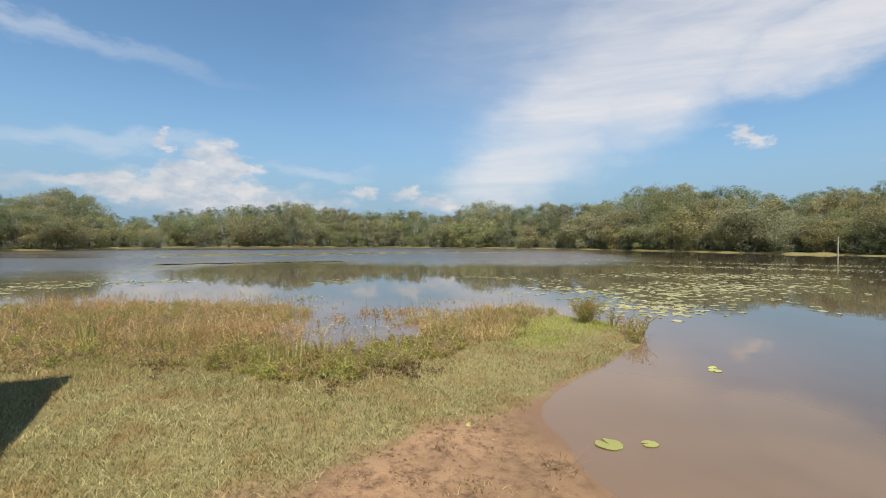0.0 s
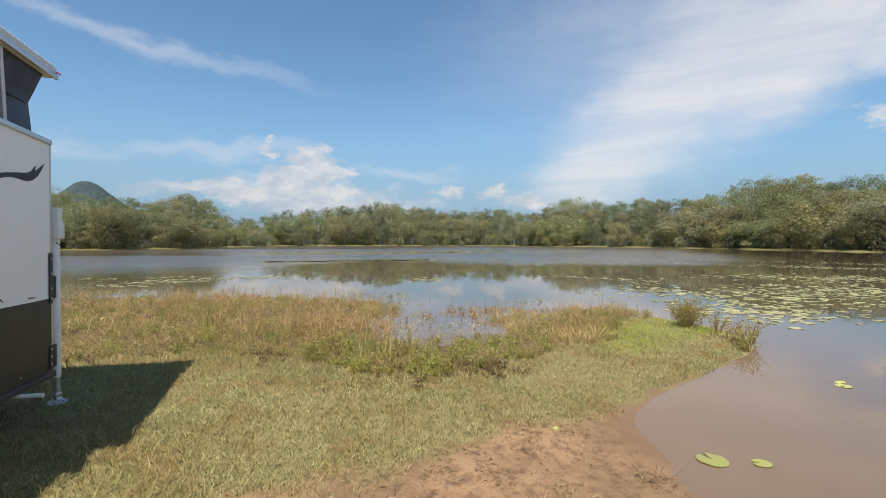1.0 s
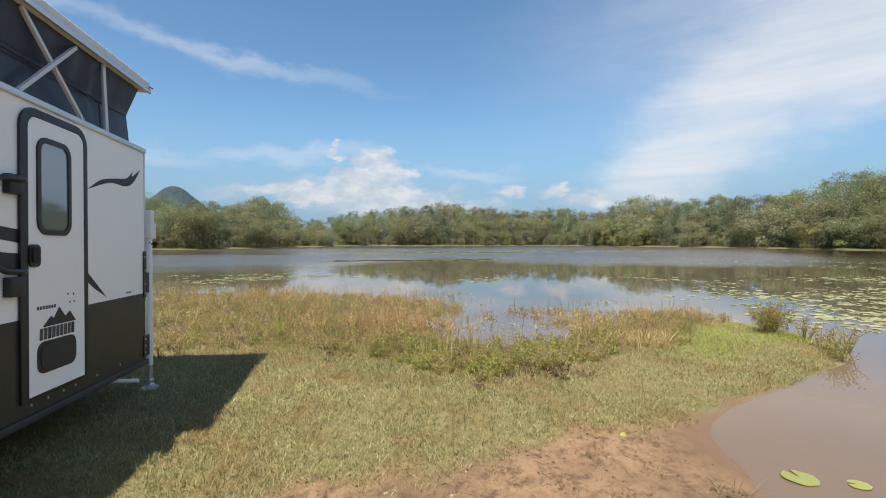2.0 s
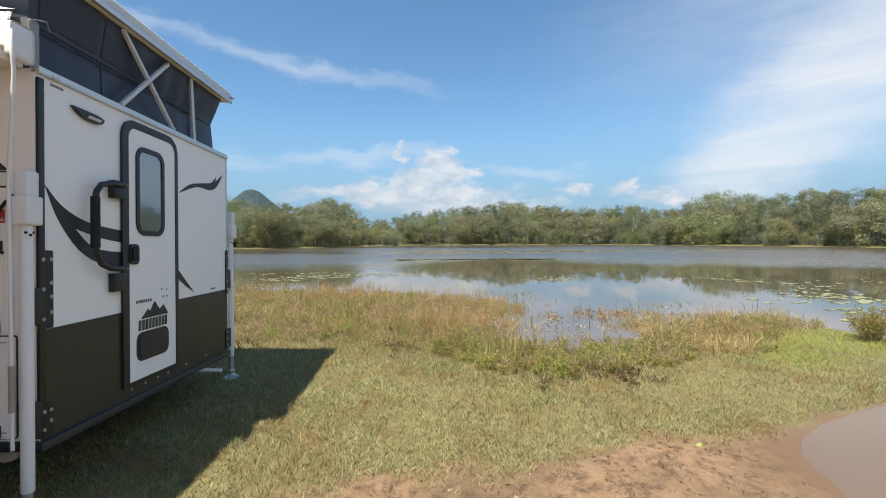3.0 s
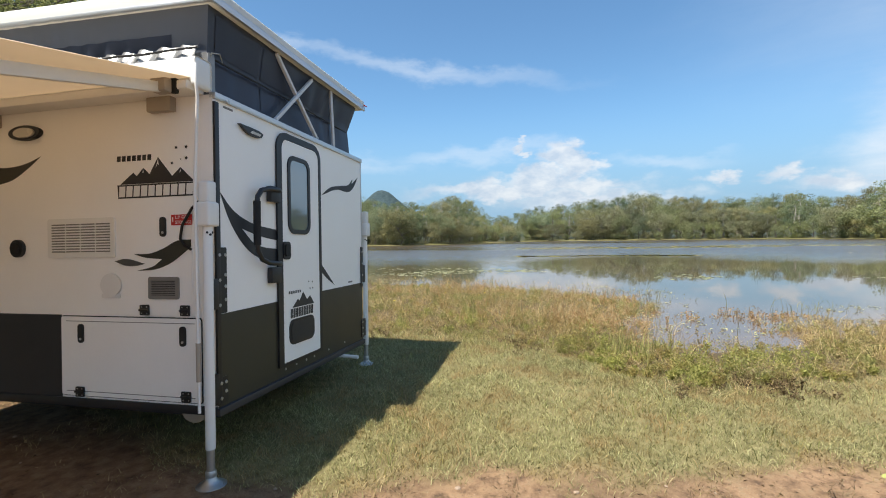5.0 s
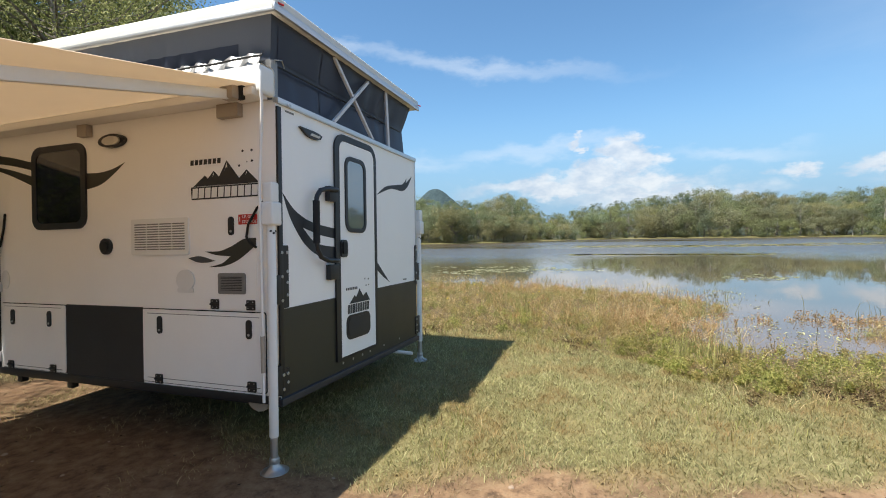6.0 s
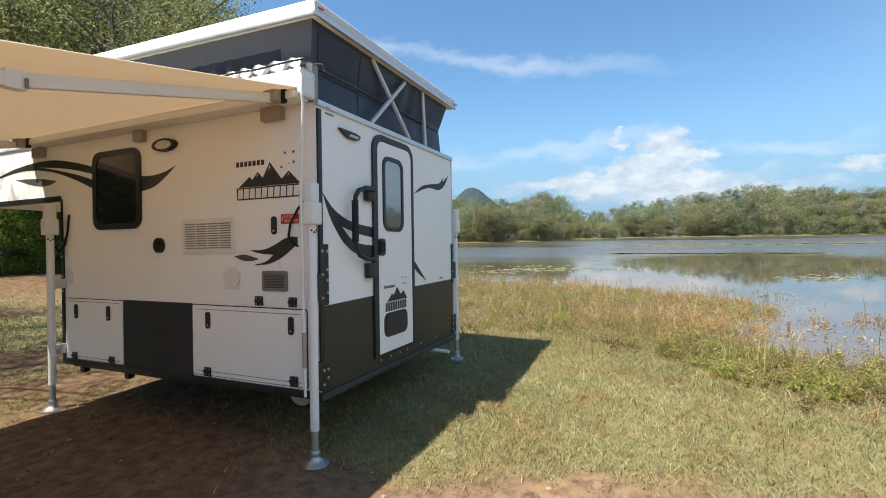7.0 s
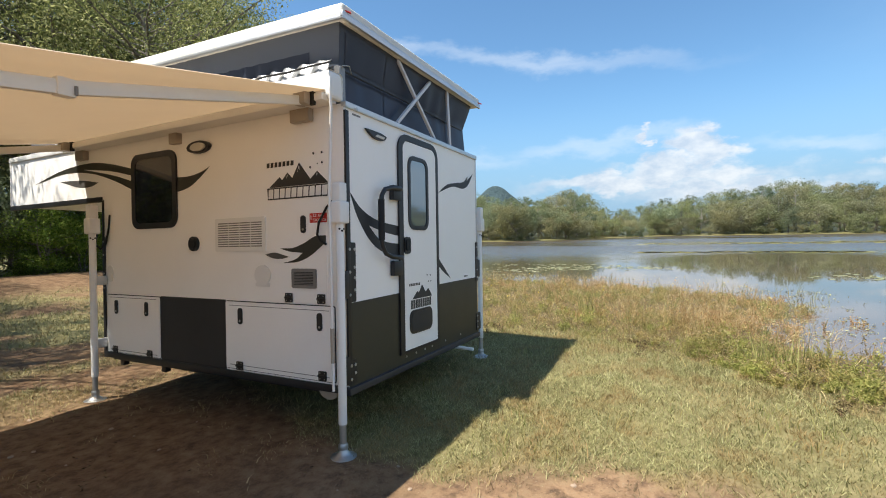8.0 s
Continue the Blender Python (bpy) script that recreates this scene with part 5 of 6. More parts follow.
# a wood that closes the view on the land side
for deg, dist, k in ((92, 24, 0), (104, 28, 1), (112, 30, 2), (120, 36, 0), (129, 32, 1), (138, 36, 2), (147, 34, 4), (157, 38, 0), (168, 40, 1), (180, 44, 2), (195, 44, 0), (210, 48, 1), (226, 50, 4)):
    plant(makers[k], deg, dist, rng.uniform(0.9, 1.15), rng.uniform(0, 360))
for source, m in spots:
    copy_thing(source, m)
for k, m in enumerate(makers):  # the first of each kind stands in the wood too
    x, y = polar(31 + 3.2 * k, 108 + 3 * k)
    m.matrix_basis = pose(x, y, ground_z(x, y) - 0.05, 0, 0, 40 * k)


def build_hill():
    """The wooded cone far behind the lake."""
    cx, cy = polar(20.2, 1500)
    radii = np.linspace(1, 420, 40)
    x, y, faces = ring_sheet(radii, 200, cx, cy)
    r = np.hypot(x - cx, y - cy)
    a = np.arctan2(y - cy, x - cx)
    z = 128 * np.exp(-(r / 100) ** 1.6 * (1 + 0.22 * np.sin(2 * a + 1) + 0.08 * np.sin(5 * a))) + 28 * np.exp(-(r / 260) ** 2) + 5 * wobble(x, y, 0.035) + 2.5 * wobble(x, y, 0.09, 4) - 3
    hill = mesh_object("hill", np.stack([x, y, z], 1), faces, HAZY_WOODED, True)
    tagged(hill, "distant cone-shaped forested hill, tinted blue-green for haze", "hill", kind="structure")


build_hill()

# trees close behind the camper, and unseen ones beside it that cast shade
near_tree = tagged(grow_tree("tree", 31, 9.5, 3.6, 120, 36000, 0.050, LEAF_NEAR, BARK, 0.22, narrow=0.62, jitter=0.9, lump=(0.15, 0.28), limb=1.3), "leafy olive-green wattle tree behind the camper", "tree", "trees behind the camper")
tree_b = tagged(grow_tree("tree", 32, 10.0, 3.8, 120, 36000, 0.054, LEAF_NEAR, BARK, 0.22, narrow=0.62, jitter=0.9, lump=(0.15, 0.30), limb=1.3), "leafy olive-green wattle tree behind the camper", "tree", "trees behind the camper")
# those past bearing 84 are unseen, added for dappled shade and dark reflections
for k, (deg, dist, scale, turn) in enumerate(((58.5, 18, 1.2, 0), (56, 21, 1.25, 130), (64, 22.5, 1.35, 60), (72, 24, 1.4, 200), (60, 27, 1.4, 20), (55.5, 26, 1.3, 250), (68, 28, 1.5, 310), (84, 31, 1.4, 90), (106, 10.2, 0.74, 40), (99, 15.5, 1.0, 120), (110.5, 11.2, 0.82, 170), (121, 14, 1.0, 300), (133, 15, 1.1, 80), (146, 16, 1.1, 210), (160, 17, 1.1, 20), (98, 19.5, 1.1, 330), (88, 12.6, 0.80, 15), (92, 8.6, 0.62, 70))):
    x, y = polar(deg, dist)
    m = pose(x, y, ground_z(x, y) - 0.05, 0, 0, turn) @ Matrix.Scale(scale, 4)
    source = (near_tree, tree_b)[k % 2]
    if k < 2:
        source.matrix_basis = m
    else:
        copy_thing(source, m)
bush = tagged(grow_tree("bush", 41, 2.6, 1.3, 30, 5200, 0.06, LEAF_BUSH, BARK, 0.05, narrow=0.6, stems=4), "bright green shrub behind the sandy bank", "bush", "shrubs behind the sandy bank")
dull = tagged(grow_tree("bush", 42, 3.2, 1.6, 30, 5200, 0.07, LEAF_DARK, BARK, 0.05, narrow=0.6, stems=4), "dark green shrub behind the sandy bank", "bush", "shrubs behind the sandy bank")
for k, (deg, dist, scale) in enumerate(((67.2, 18.6, 0.80), (70.5, 20.5, 1.1), (64.2, 19.0, 0.95), (73, 19.0, 1.0), (62, 20.2, 1.1), (68.6, 21.6, 1.2), (69.5, 18.8, 0.75), (65.5, 21.6, 1.15), (60, 21.5, 1.0), (71.5, 18.4, 0.6), (66, 19.4, 0.9), (79, 21, 1.2), (63.2, 22, 1.2), (67.5, 23, 1.3))):
    x, y = polar(deg, dist)
    m = pose(x, y, ground_z(x, y) - 0.05, 0, 0, 73 * k) @ Matrix.Scale(scale, 4)
    source = bush if k % 2 == 0 else dull
    if k < 2:
        source.matrix_basis = m
    else:
        copy_thing(source, m)


# ---- turf, weeds and water plants ----
def blades(name, x, y, z, tall, wide, lean, material, label, category, r, curl=0.35):
    """Bent grass blades: a quad and a tip, as one mesh."""
    k = len(x)
    a = r.uniform(0, 2 * np.pi, k)
    b = r.uniform(0, 2 * np.pi, k)
    side = np.stack([np.cos(a), np.sin(a), np.zeros(k)], 1) * (wide * r.uniform(0.6, 1.3, k))[:, None]
    tip = np.stack([np.cos(b), np.sin(b), np.zeros(k)], 1) * (tall * lean * r.uniform(0.2, 1.3, k))[:, None]
    base = np.stack([x, y, z], 1)
    up = np.zeros((k, 3))
    up[:, 2] = tall
    mid = base + tip * curl + up * 0.6
    end = base + tip + up * r.uniform(0.85, 1.0, k)[:, None]
    v = np.stack([base - side, base + side, mid + side * 0.7, mid - side * 0.7, end], 1).reshape(-1, 3)
    ob = quads_object(name, v, 5, material, blade=True)
    return tagged(ob, label, category, kind="stuff")


def scatter(count, x0, x1, y0, y1, keep, r):
    x, y = r.uniform(x0, x1, count), r.uniform(y0, y1, count)
    ok = r.uniform(size=count) < keep(x, y)
    return x[ok], y[ok]


def build_turf():
    r = np.random.default_rng(21)

    def keep(x, y):
        g = grassy(x, y) * (land_depth(x, y) > 0.03) * (weed_depth(x, y) < 0.5)
        dist = np.hypot(x - EYE_X, y - EYE_Y)
        under = (x > 0.2) & (x < 2.0) & (y > 0.6) & (y < 2.7)
        return np.clip(g * 1.2, 0, 1) * np.clip(1.25 - dist / 11, 0.3, 1) * (1 - 0.8 * under) * (0.55 + 0.45 * ease(wobble(x, y, 2.2, 8), -0.6, 0.3))

    x, y = scatter(520000, -0.6, 5.0, -8.4, 3.6, keep, r)
    z = land_height(x, y)
    lush = ease(x - 0.30 * (-y - 4.6) - 1.9 + 0.3 * wobble(x, y, 1.7), 0.0, 0.7) * ease(-y, 5.4, 6.7)
    tall = 0.018 + 0.026 * r.uniform(size=len(x)) ** 1.5 + 0.026 * np.clip(wobble(x, y, 1.5, 3) + 0.4 * wobble(x, y, 4.7, 9), 0, 1)
    is_lush = r.uniform(size=len(x)) < lush * 0.9
    for name, sel, m, label in (("grass", ~is_lush, BLADE, "short dry olive lawn grass"), ("grass", is_lush, BLADE_LUSH, "bright green short grass at the tip of the spit")):
        blades(name, x[sel], y[sel], z[sel] - 0.004, tall[sel], 0.0024, 1.5, m, label, "grass", r)
    # longer stalks and dry clippings among the lawn
    x, y = scatter(26000, -0.3, 4.6, -8.2, 3.4, lambda x, y: (grassy(x, y) > 0.6) * (land_depth(x, y) > 0.15) * (weed_depth(x, y) < 0.4) * ease(wobble(x, y, 2.9, 13) + 0.5 * wobble(x, y, 7, 2), -0.3, 0.6) * 0.6, r)
    blades("grass_stalks", x, y, land_height(x, y), 0.045 + 0.06 * r.uniform(size=len(x)) ** 2, 0.0026, 1.2, STRAW, "dry stalks and clippings in the lawn", "grass", r)
    x, y = scatter(14000, -0.3, 4.6, -8.2, 3.4, lambda x, y: (grassy(x, y) > 0.6) * (land_depth(x, y) > 0.15) * (weed_depth(x, y) < 0.4) * ease(wobble(x, y, 2.3, 18) + 0.6 * wobble(x, y, 6, 7), 0.1, 0.7), r)
    blades("grass_tufts", x, y, land_height(x, y), 0.05 + 0.05 * r.uniform(size=len(x)), 0.0032, 0.8, SEDGE, "longer green tufts in the lawn", "grass", r)
    # sparse dry tufts and roots on the bare soil
    def sparse(x, y):
        g = grassy(x, y)
        return (g < 0.6) * (land_depth(x, y) > 0.15) * np.clip(ease(wobble(x, y, 4.3, 12) + 0.6 * wobble(x, y, 11, 5), 0.25, 0.7) * (0.28 + g) + 0.5 * ease(g, 0.02, 0.4), 0, 1) * 0.8

    x, y = scatter(170000, -2.0, 2.6, -8.0, 6.0, sparse, r)
    blades("dry_tufts", x, y, land_height(x, y) - 0.003, 0.012 + 0.03 * r.uniform(size=len(x)), 0.0028, 1.8, DRY, "scattered dead grass tufts on bare soil", "grass", r)
    # turf further back on the land side
    x, y = scatter(60000, -6, 9, 3.4, 14, lambda x, y: grassy(x, y) * 0.8 * (land_depth(x, y) > 0.2), r)
    blades("grass", x, y, land_height(x, y) - 0.004, 0.03 + 0.05 * r.uniform(size=len(x)), 0.006, 0.9, BLADE, "patchy grass behind the camper", "grass", r)


def plants(name, cx, cy, wide, tall, stems, leaves, leaf, stem_material, leaf_material, label, r, narrow=0.6, arch=0.5, stem_wide=0.0026, category="weeds"):
    """Bushy plants: stems fan out from each root and bend over, with leaves along them."""
    k = len(cx)
    root_z = np.maximum(land_height(cx, cy), WATER_LEVEL - 0.06)
    a = r.uniform(0, 2 * np.pi, (k, stems))
    q = r.uniform(0.05, 1.0, (k, stems)) ** 0.6
    out = wide[:, None] * q
    high = tall[:, None] * (1.0 - 0.55 * q * q) * r.uniform(0.6, 1.1, (k, stems))
    base = np.stack([cx[:, None] + np.cos(a) * out * 0.12, cy[:, None] + np.sin(a) * out * 0.12, np.broadcast_to(root_z[:, None], a.shape)], 2)
    tip = np.stack([cx[:, None] + np.cos(a) * out, cy[:, None] + np.sin(a) * out, root_z[:, None] + high * (1 - 0.25 * arch)], 2)
    mid = base * 0.5 + tip * 0.5
    mid[:, :, 2] += high * 0.22 * arch + 0.02
    mid += r.normal(size=mid.shape) * 0.012
    base, mid, tip = (v.reshape(-1, 3) for v in (base, mid, tip))
    b = r.uniform(0, 2 * np.pi, len(base))
    side = np.stack([np.cos(b), np.sin(b), np.zeros(len(b))], 1) * (stem_wide * r.uniform(0.6, 1.3, len(b)))[:, None]
    v = np.stack([base - side, base + side, mid + side * 0.8, mid - side * 0.8, tip], 1).reshape(-1, 3)
    tagged(quads_object(name, v, 5, stem_material, blade=True), label, category, kind="stuff")
    if leaves:
        f = r.uniform(0.15, 1.02, (len(base), leaves, 1))
        c = np.where(f < 0.5, base[:, None] * (1 - 2 * f) + mid[:, None] * 2 * f, mid[:, None] * (2 - 2 * f) + tip[:, None] * (2 * f - 1))
        c = (c + r.normal(size=c.shape) * leaf * 0.8).reshape(-1, 3)
        c[:, 2] = np.maximum(c[:, 2], np.repeat(root_z, stems * leaves) + 0.01)
        tagged(quads_object(name + "_leaves", leaf_quads(c, leaf, r, narrow=narrow, flat=0.3), 4, leaf_material), label, category, kind="stuff")


def build_weeds():
    r = np.random.default_rng(5)

    def bank(x, y):
        """Weeds on the bank and a little out into the water."""
        return (weed_depth(x, y) > 0) * (land_depth(x, y) > -0.9) * (x < 12.5)

    def clump(x, y, s, seed):
        return 0.55 + 0.65 * ease(wobble(x, y, s, seed) + 0.5 * wobble(x, y, s * 2.6, seed + 1), -0.6, 0.7)

    def open_inlet(x, y):
        """Sparse round the small inlet, so that its water shows."""
        q = ((x - 4.9) / 2.0) ** 2 + ((y + 4.0) / 1.10) ** 2
        return 0.16 + 0.84 * ease(q + 0.3 * wobble(x, y, 2.3, 3), 0.75, 1.3)

    def near(x, y, px, py, rx, ry):
        return np.exp(-((x - px) / rx) ** 2 - ((y - py) / ry) ** 2)

    def spit(y):
        return ease(-y, 4.3, 5.2)

    def sized(x, lo, hi):
        return lo + (hi - lo) * r.uniform(size=len(x)) ** 1.5

    # flattened dead stems that carpet the bank under the weeds
    x, y = scatter(60000, 1.8, 10, -8.4, 4.5, lambda x, y: (weed_depth(x, y) > -0.18) * (land_depth(x, y) > -0.1) * 0.5 * (0.25 + 0.75 * ease(wobble(x, y, 2.4, 31) + 0.5 * wobble(x, y, 6.5, 8), -0.4, 0.5)), r)
    blades("dead_thatch", x, y, land_height(x, y), sized(x, 0.03, 0.12), 0.0032, 2.6, DRY, "flattened brown dead stems under the weeds", "dead grass", r)
    x, y = scatter(9000, 1.8, 6, -6.5, 3.5, lambda x, y: ease(weed_depth(x, y), -0.75, -0.05) * (1 - ease(weed_depth(x, y), 0.05, 0.35)) * ease(wobble(x, y, 2.2, 17) + 0.5 * wobble(x, y, 5.1, 3), 0.0, 0.6), r)
    x, y = x[::2], y[::2]
    plants("brown_weeds", x, y, sized(x, 0.05, 0.14), sized(x, 0.03, 0.14), 8, 4, 0.015, ROOT, LITTER, "withered brown weeds at the edge of the lawn", r, 0.6, 0.9)
    # the lawn grows long towards the weeds
    x, y = scatter(60000, 1.4, 6.5, -7.0, 4.0, lambda x, y: ease(weed_depth(x, y), -1.1, 0.1) * (weed_depth(x, y) < 1.2) * (land_depth(x, y) > 0.05) * 0.5 * (0.3 + 0.7 * ease(wobble(x, y, 2.0, 27) + 0.6 * wobble(x, y, 5.5, 4), -0.5, 0.5)) * (1 - 0.6 * ease(-y, 2.6, 3.4)), r)
    t = sized(x, 0.04, 0.13) * (0.7 + 0.8 * ease(weed_depth(x, y), -0.8, 0.4))
    half = r.uniform(size=len(x)) < 0.6
    blades("long_grass", x[half], y[half], land_height(x[half], y[half]), t[half], 0.0022, 1.3, SEDGE, "long yellow-green grass before the weeds", "grass", r)
    blades("long_grass", x[~half], y[~half], land_height(x[~half], y[~half]), t[~half], 0.0022, 1.6, STRAW, "long straw-coloured grass before the weeds", "grass", r)
    # green herbs in bushy heaps along the front
    x, y = scatter(2600, 1.9, 6.5, -7.4, 3.2, lambda x, y: bank(x, y) * (1 - ease(weed_depth(x, y), 0.9, 2.2)) * (0.08 + 0.46 * near(x, y, 2.9, -2.5, 0.9, 0.9) + 0.44 * near(x, y, 2.6, -3.6, 0.7, 1.0) + 0.35 * near(x, y, 3.3, -5.0, 0.8, 1.0) + 0.25 * ease(wobble(x, y, 1.9, 2), 0.0, 0.6)), r)
    t = sized(x, 0.12, 0.30) * (0.7 + 0.5 * ease(weed_depth(x, y), 0, 0.8)) * clump(x, y, 3.3, 1)
    plants("green_weeds", x, y, t * r.uniform(0.5, 0.9, len(x)), t, 13, 11, 0.0165, HERB, HERB, "leafy green weeds along the bank", r, 0.75, 0.7)
    # yellowish grass tussocks through the belt
    x, y = scatter(3600, 2.2, 11, -8.5, 5, lambda x, y: bank(x, y) * (0.16 + 0.5 * ease(wobble(x, y, 1.6, 23) + 0.5 * wobble(x, y, 4.4, 6), -0.1, 0.6)) * open_inlet(x, y), r)
    t = sized(x, 0.14, 0.32) * clump(x, y, 2.6, 12)
    plants("grass_tussocks", x, y, t * r.uniform(0.5, 1.0, len(x)), t, 24, 4, 0.024, SEDGE, SEDGE, "yellow-green grass tussocks on the bank", r, 0.25, 1.1, 0.0018, "grass")
    # straw tussocks, thickest on the spit
    x, y = scatter(2600, 2.2, 10, -8.6, 4, lambda x, y: bank(x, y) * (0.07 + 0.55 * spit(y)) * (0.2 + 0.8 * ease(wobble(x, y, 2.4, 3), -0.4, 0.4)) * open_inlet(x, y) * ease(weed_depth(x, y), 0.1, 0.6), r)
    t = sized(x, 0.22, 0.48) * clump(x, y, 3.0, 4)
    plants("straw_tussocks", x, y, t * r.uniform(0.6, 1.1, len(x)), t, 24, 4, 0.030, STRAW, STRAW, "pale straw grass tussocks on the spit", r, 0.2, 1.3, 0.002, "grass")
    # a heap of bent reeds, dead and tan
    x, y = 3.62 + r.normal(size=16) * 0.22, -5.75 + r.normal(size=16) * 0.28
    plants("dead_reeds", x, y, sized(x, 0.3, 0.55), sized(x, 0.16, 0.34), 40, 0, 0, STRAW, STRAW, "bent heap of tan dead reeds", r, arch=1.6, stem_wide=0.0032, category="dead grass")
    # rust-brown bushes by the water
    x, y = scatter(2400, 3.2, 11, -4.6, 5, lambda x, y: bank(x, y) * np.clip(1.4 * near(x, y, 5.1, -2.35, 0.6, 0.7) + 0.30 * ease(weed_depth(x, y), 0.8, 1.8) * ease(wobble(x, y, 1.3, 9), -0.3, 0.5) * open_inlet(x, y), 0, 1), r)
    t = sized(x, 0.26, 0.60) * clump(x, y, 2.2, 5) * (1 + 0.55 * near(x, y, 5.1, -2.35, 0.8, 0.8))
    plants("rusty_weeds", x, y, t * r.uniform(0.4, 0.8, len(x)), t, 14, 10, 0.014, DRY, RUST, "rust-brown dry bushes beside the water", r, 0.6, 0.5)
    # small mixed weeds that fill the belt
    x, y = scatter(3600, 2.0, 10, -8.4, 5, lambda x, y: bank(x, y) * 0.62 * open_inlet(x, y), r)
    t = sized(x, 0.10, 0.30) * clump(x, y, 2.9, 21)
    for name, pick, m, label in (("mixed_weeds", r.uniform(size=len(x)) < 0.45, SEDGE, "small yellow-green weeds"), ("dry_weeds", None, DRY, "small dry brown weeds")):
        first = pick if pick is not None else ~first
        plants(name, x[first], y[first], t[first] * 0.8, t[first], 9, 8, 0.015, DRY, m, label + " filling the bank", r, 0.5, 0.8, 0.0018)
    # fine pale seed stalks over all of it
    x, y = scatter(9000, 2.4, 12, -8.6, 6, lambda x, y: bank(x, y) * ease(weed_depth(x, y), 0.3, 1.2) * 0.40 * open_inlet(x, y) * (1 - 0.5 * spit(y)), r)
    blades("tall_grass", x, y, np.maximum(land_height(x, y), -0.15), (0.24 + 0.38 * r.uniform(size=len(x)) ** 1.3) * clump(x, y, 2.7, 8), 0.0018, 1.0, DRY, "tall dry seed stalks among the weeds", "grass", r)
    x, y = scatter(6000, 2.4, 12, -8.6, 6, lambda x, y: bank(x, y) * ease(weed_depth(x, y), 0.15, 0.8) * 0.36 * open_inlet(x, y), r)
    blades("tall_grass", x, y, np.maximum(land_height(x, y), -0.15), (0.16 + 0.26 * r.uniform(size=len(x)) ** 1.3) * clump(x, y, 2.7, 18), 0.0022, 1.2, SEDGE, "tall yellow-green grass among the weeds", "grass", r)
    # bent pale stems lying across the weeds
    x, y = scatter(2600, 2.0, 9, -8, 4, lambda x, y: bank(x, y) * ease(weed_depth(x, y), 0.0, 0.4) * 0.5, r)
    blades("dead_stems", x, y, land_height(x, y) + 0.02, 0.10 + 0.22 * r.uniform(size=len(x)), 0.0028, 2.0, STRAW, "bent dead stems among the weeds", "grass", r)
    # rushes standing in the inlet and off the bank
    x, y = scatter(11000, 3.4, 12.5, -8.8, 6, lambda x, y: (land_depth(x, y) < 0.1) * (land_depth(x, y) > -2.4) * (x < 12.5) * (weed_depth(x, y) > 0.3) * ease(wobble(x, y, 1.7, 14), -0.2, 0.6) * 0.5, r)
    blades("rushes", x, y, np.full(len(x), WATER_LEVEL - 0.1), 0.16 + 0.34 * r.uniform(size=len(x)) ** 1.5, 0.0042, 0.8, SEDGE, "thin green rushes standing in the water", "rushes", r)
    x, y = scatter(950, 3.4, 9, -7.5, -2.4, lambda x, y: (land_depth(x, y) < 0.05) * (land_depth(x, y) > -2.2) * (weed_depth(x, y) > 0.3) * ease(wobble(x, y, 2.1, 4), 0.0, 0.6) * 0.9, r)
    plants("water_weeds", x, y, sized(x, 0.08, 0.2), sized(x, 0.12, 0.3), 8, 4, 0.02, DRY, RUST, "brown weeds standing in the inlet", r, 0.6, 0.6)
    # small leaves afloat round the standing stems
    x, y = scatter(26000, 3.4, 14, -9.5, 7, lambda x, y: (land_depth(x, y) < 0.0) * (land_depth(x, y) > -2.8) * (weed_depth(x, y) > 0.3) * ease(wobble(x, y, 1.5, 33) + 0.6 * wobble(x, y, 4.7, 12), 0.0, 0.8) * 0.7, r)
    c = np.stack([x, y, np.full(len(x), WATER_LEVEL + 0.008)], 1)
    tagged(quads_object("floating_leaves", leaf_quads(c, 0.030, r, flat=0.92, narrow=0.8, facing=np.tile([0.0, 0.0, 1.0], (len(x), 1)), jitter=0.15), 4, PAD), "small pale leaves afloat among the stems", "water plants", kind="stuff")
    # clumps of upright sedge
    for cx, cy, count, high in ((5.5, -0.55, 90, 0.60), (3.25, -2.7, 60, 0.46), (3.6, -3.15, 50, 0.48), (3.1, -2.95, 26, 0.40), (5.6, -1.5, 30, 0.5), (8.2, 0.9, 40, 0.6), (4.6, -6.6, 40, 0.55)):
        gx, gy = cx + r.normal(size=count) * 0.13, cy + r.normal(size=count) * 0.13
        blades("sedge_clump", gx, gy, land_height(gx, gy), high * r.uniform(0.4, 0.9, count), 0.0035, 0.45, SEDGE, "upright green sedge clump", "sedge", r)
    # yellow flowers on the tall weeds
    x, y = scatter(420, 4.5, 9.5, -3.2, 3, lambda x, y: bank(x, y) * 0.22, r)
    c = np.stack([x, y, land_height(x, y) + 0.34 + 0.10 * r.uniform(size=len(x))], 1)
    tagged(quads_object("yellow_flowers", leaf_quads(c, 0.014, r), 4, FLOWER), "small yellow flowers on the tall weeds", "flowers", kind="stuff")


def build_litter():
    """Small dead leaves and bits of bark lying on the bare soil and in the grass edge."""
    r = np.random.default_rng(55)
    x, y = scatter(46000, -2.2, 4.2, -8.0, 11.0, lambda x, y: (land_depth(x, y) > 0.12) * (grassy(x, y) < 0.85) * (0.06 + 0.8 * ease(wobble(x, y, 2.7, 3) + 0.7 * wobble(x, y, 8, 6), 0.2, 0.8)) * 0.5, r)
    c = np.stack([x, y, land_height(x, y) + 0.005], 1)
    tagged(quads_object("leaf_litter", leaf_quads(c, 0.015, r, flat=0.85, narrow=0.5), 4, LITTER), "brown dead leaves and bark scraps on the soil", "leaf litter", kind="stuff")


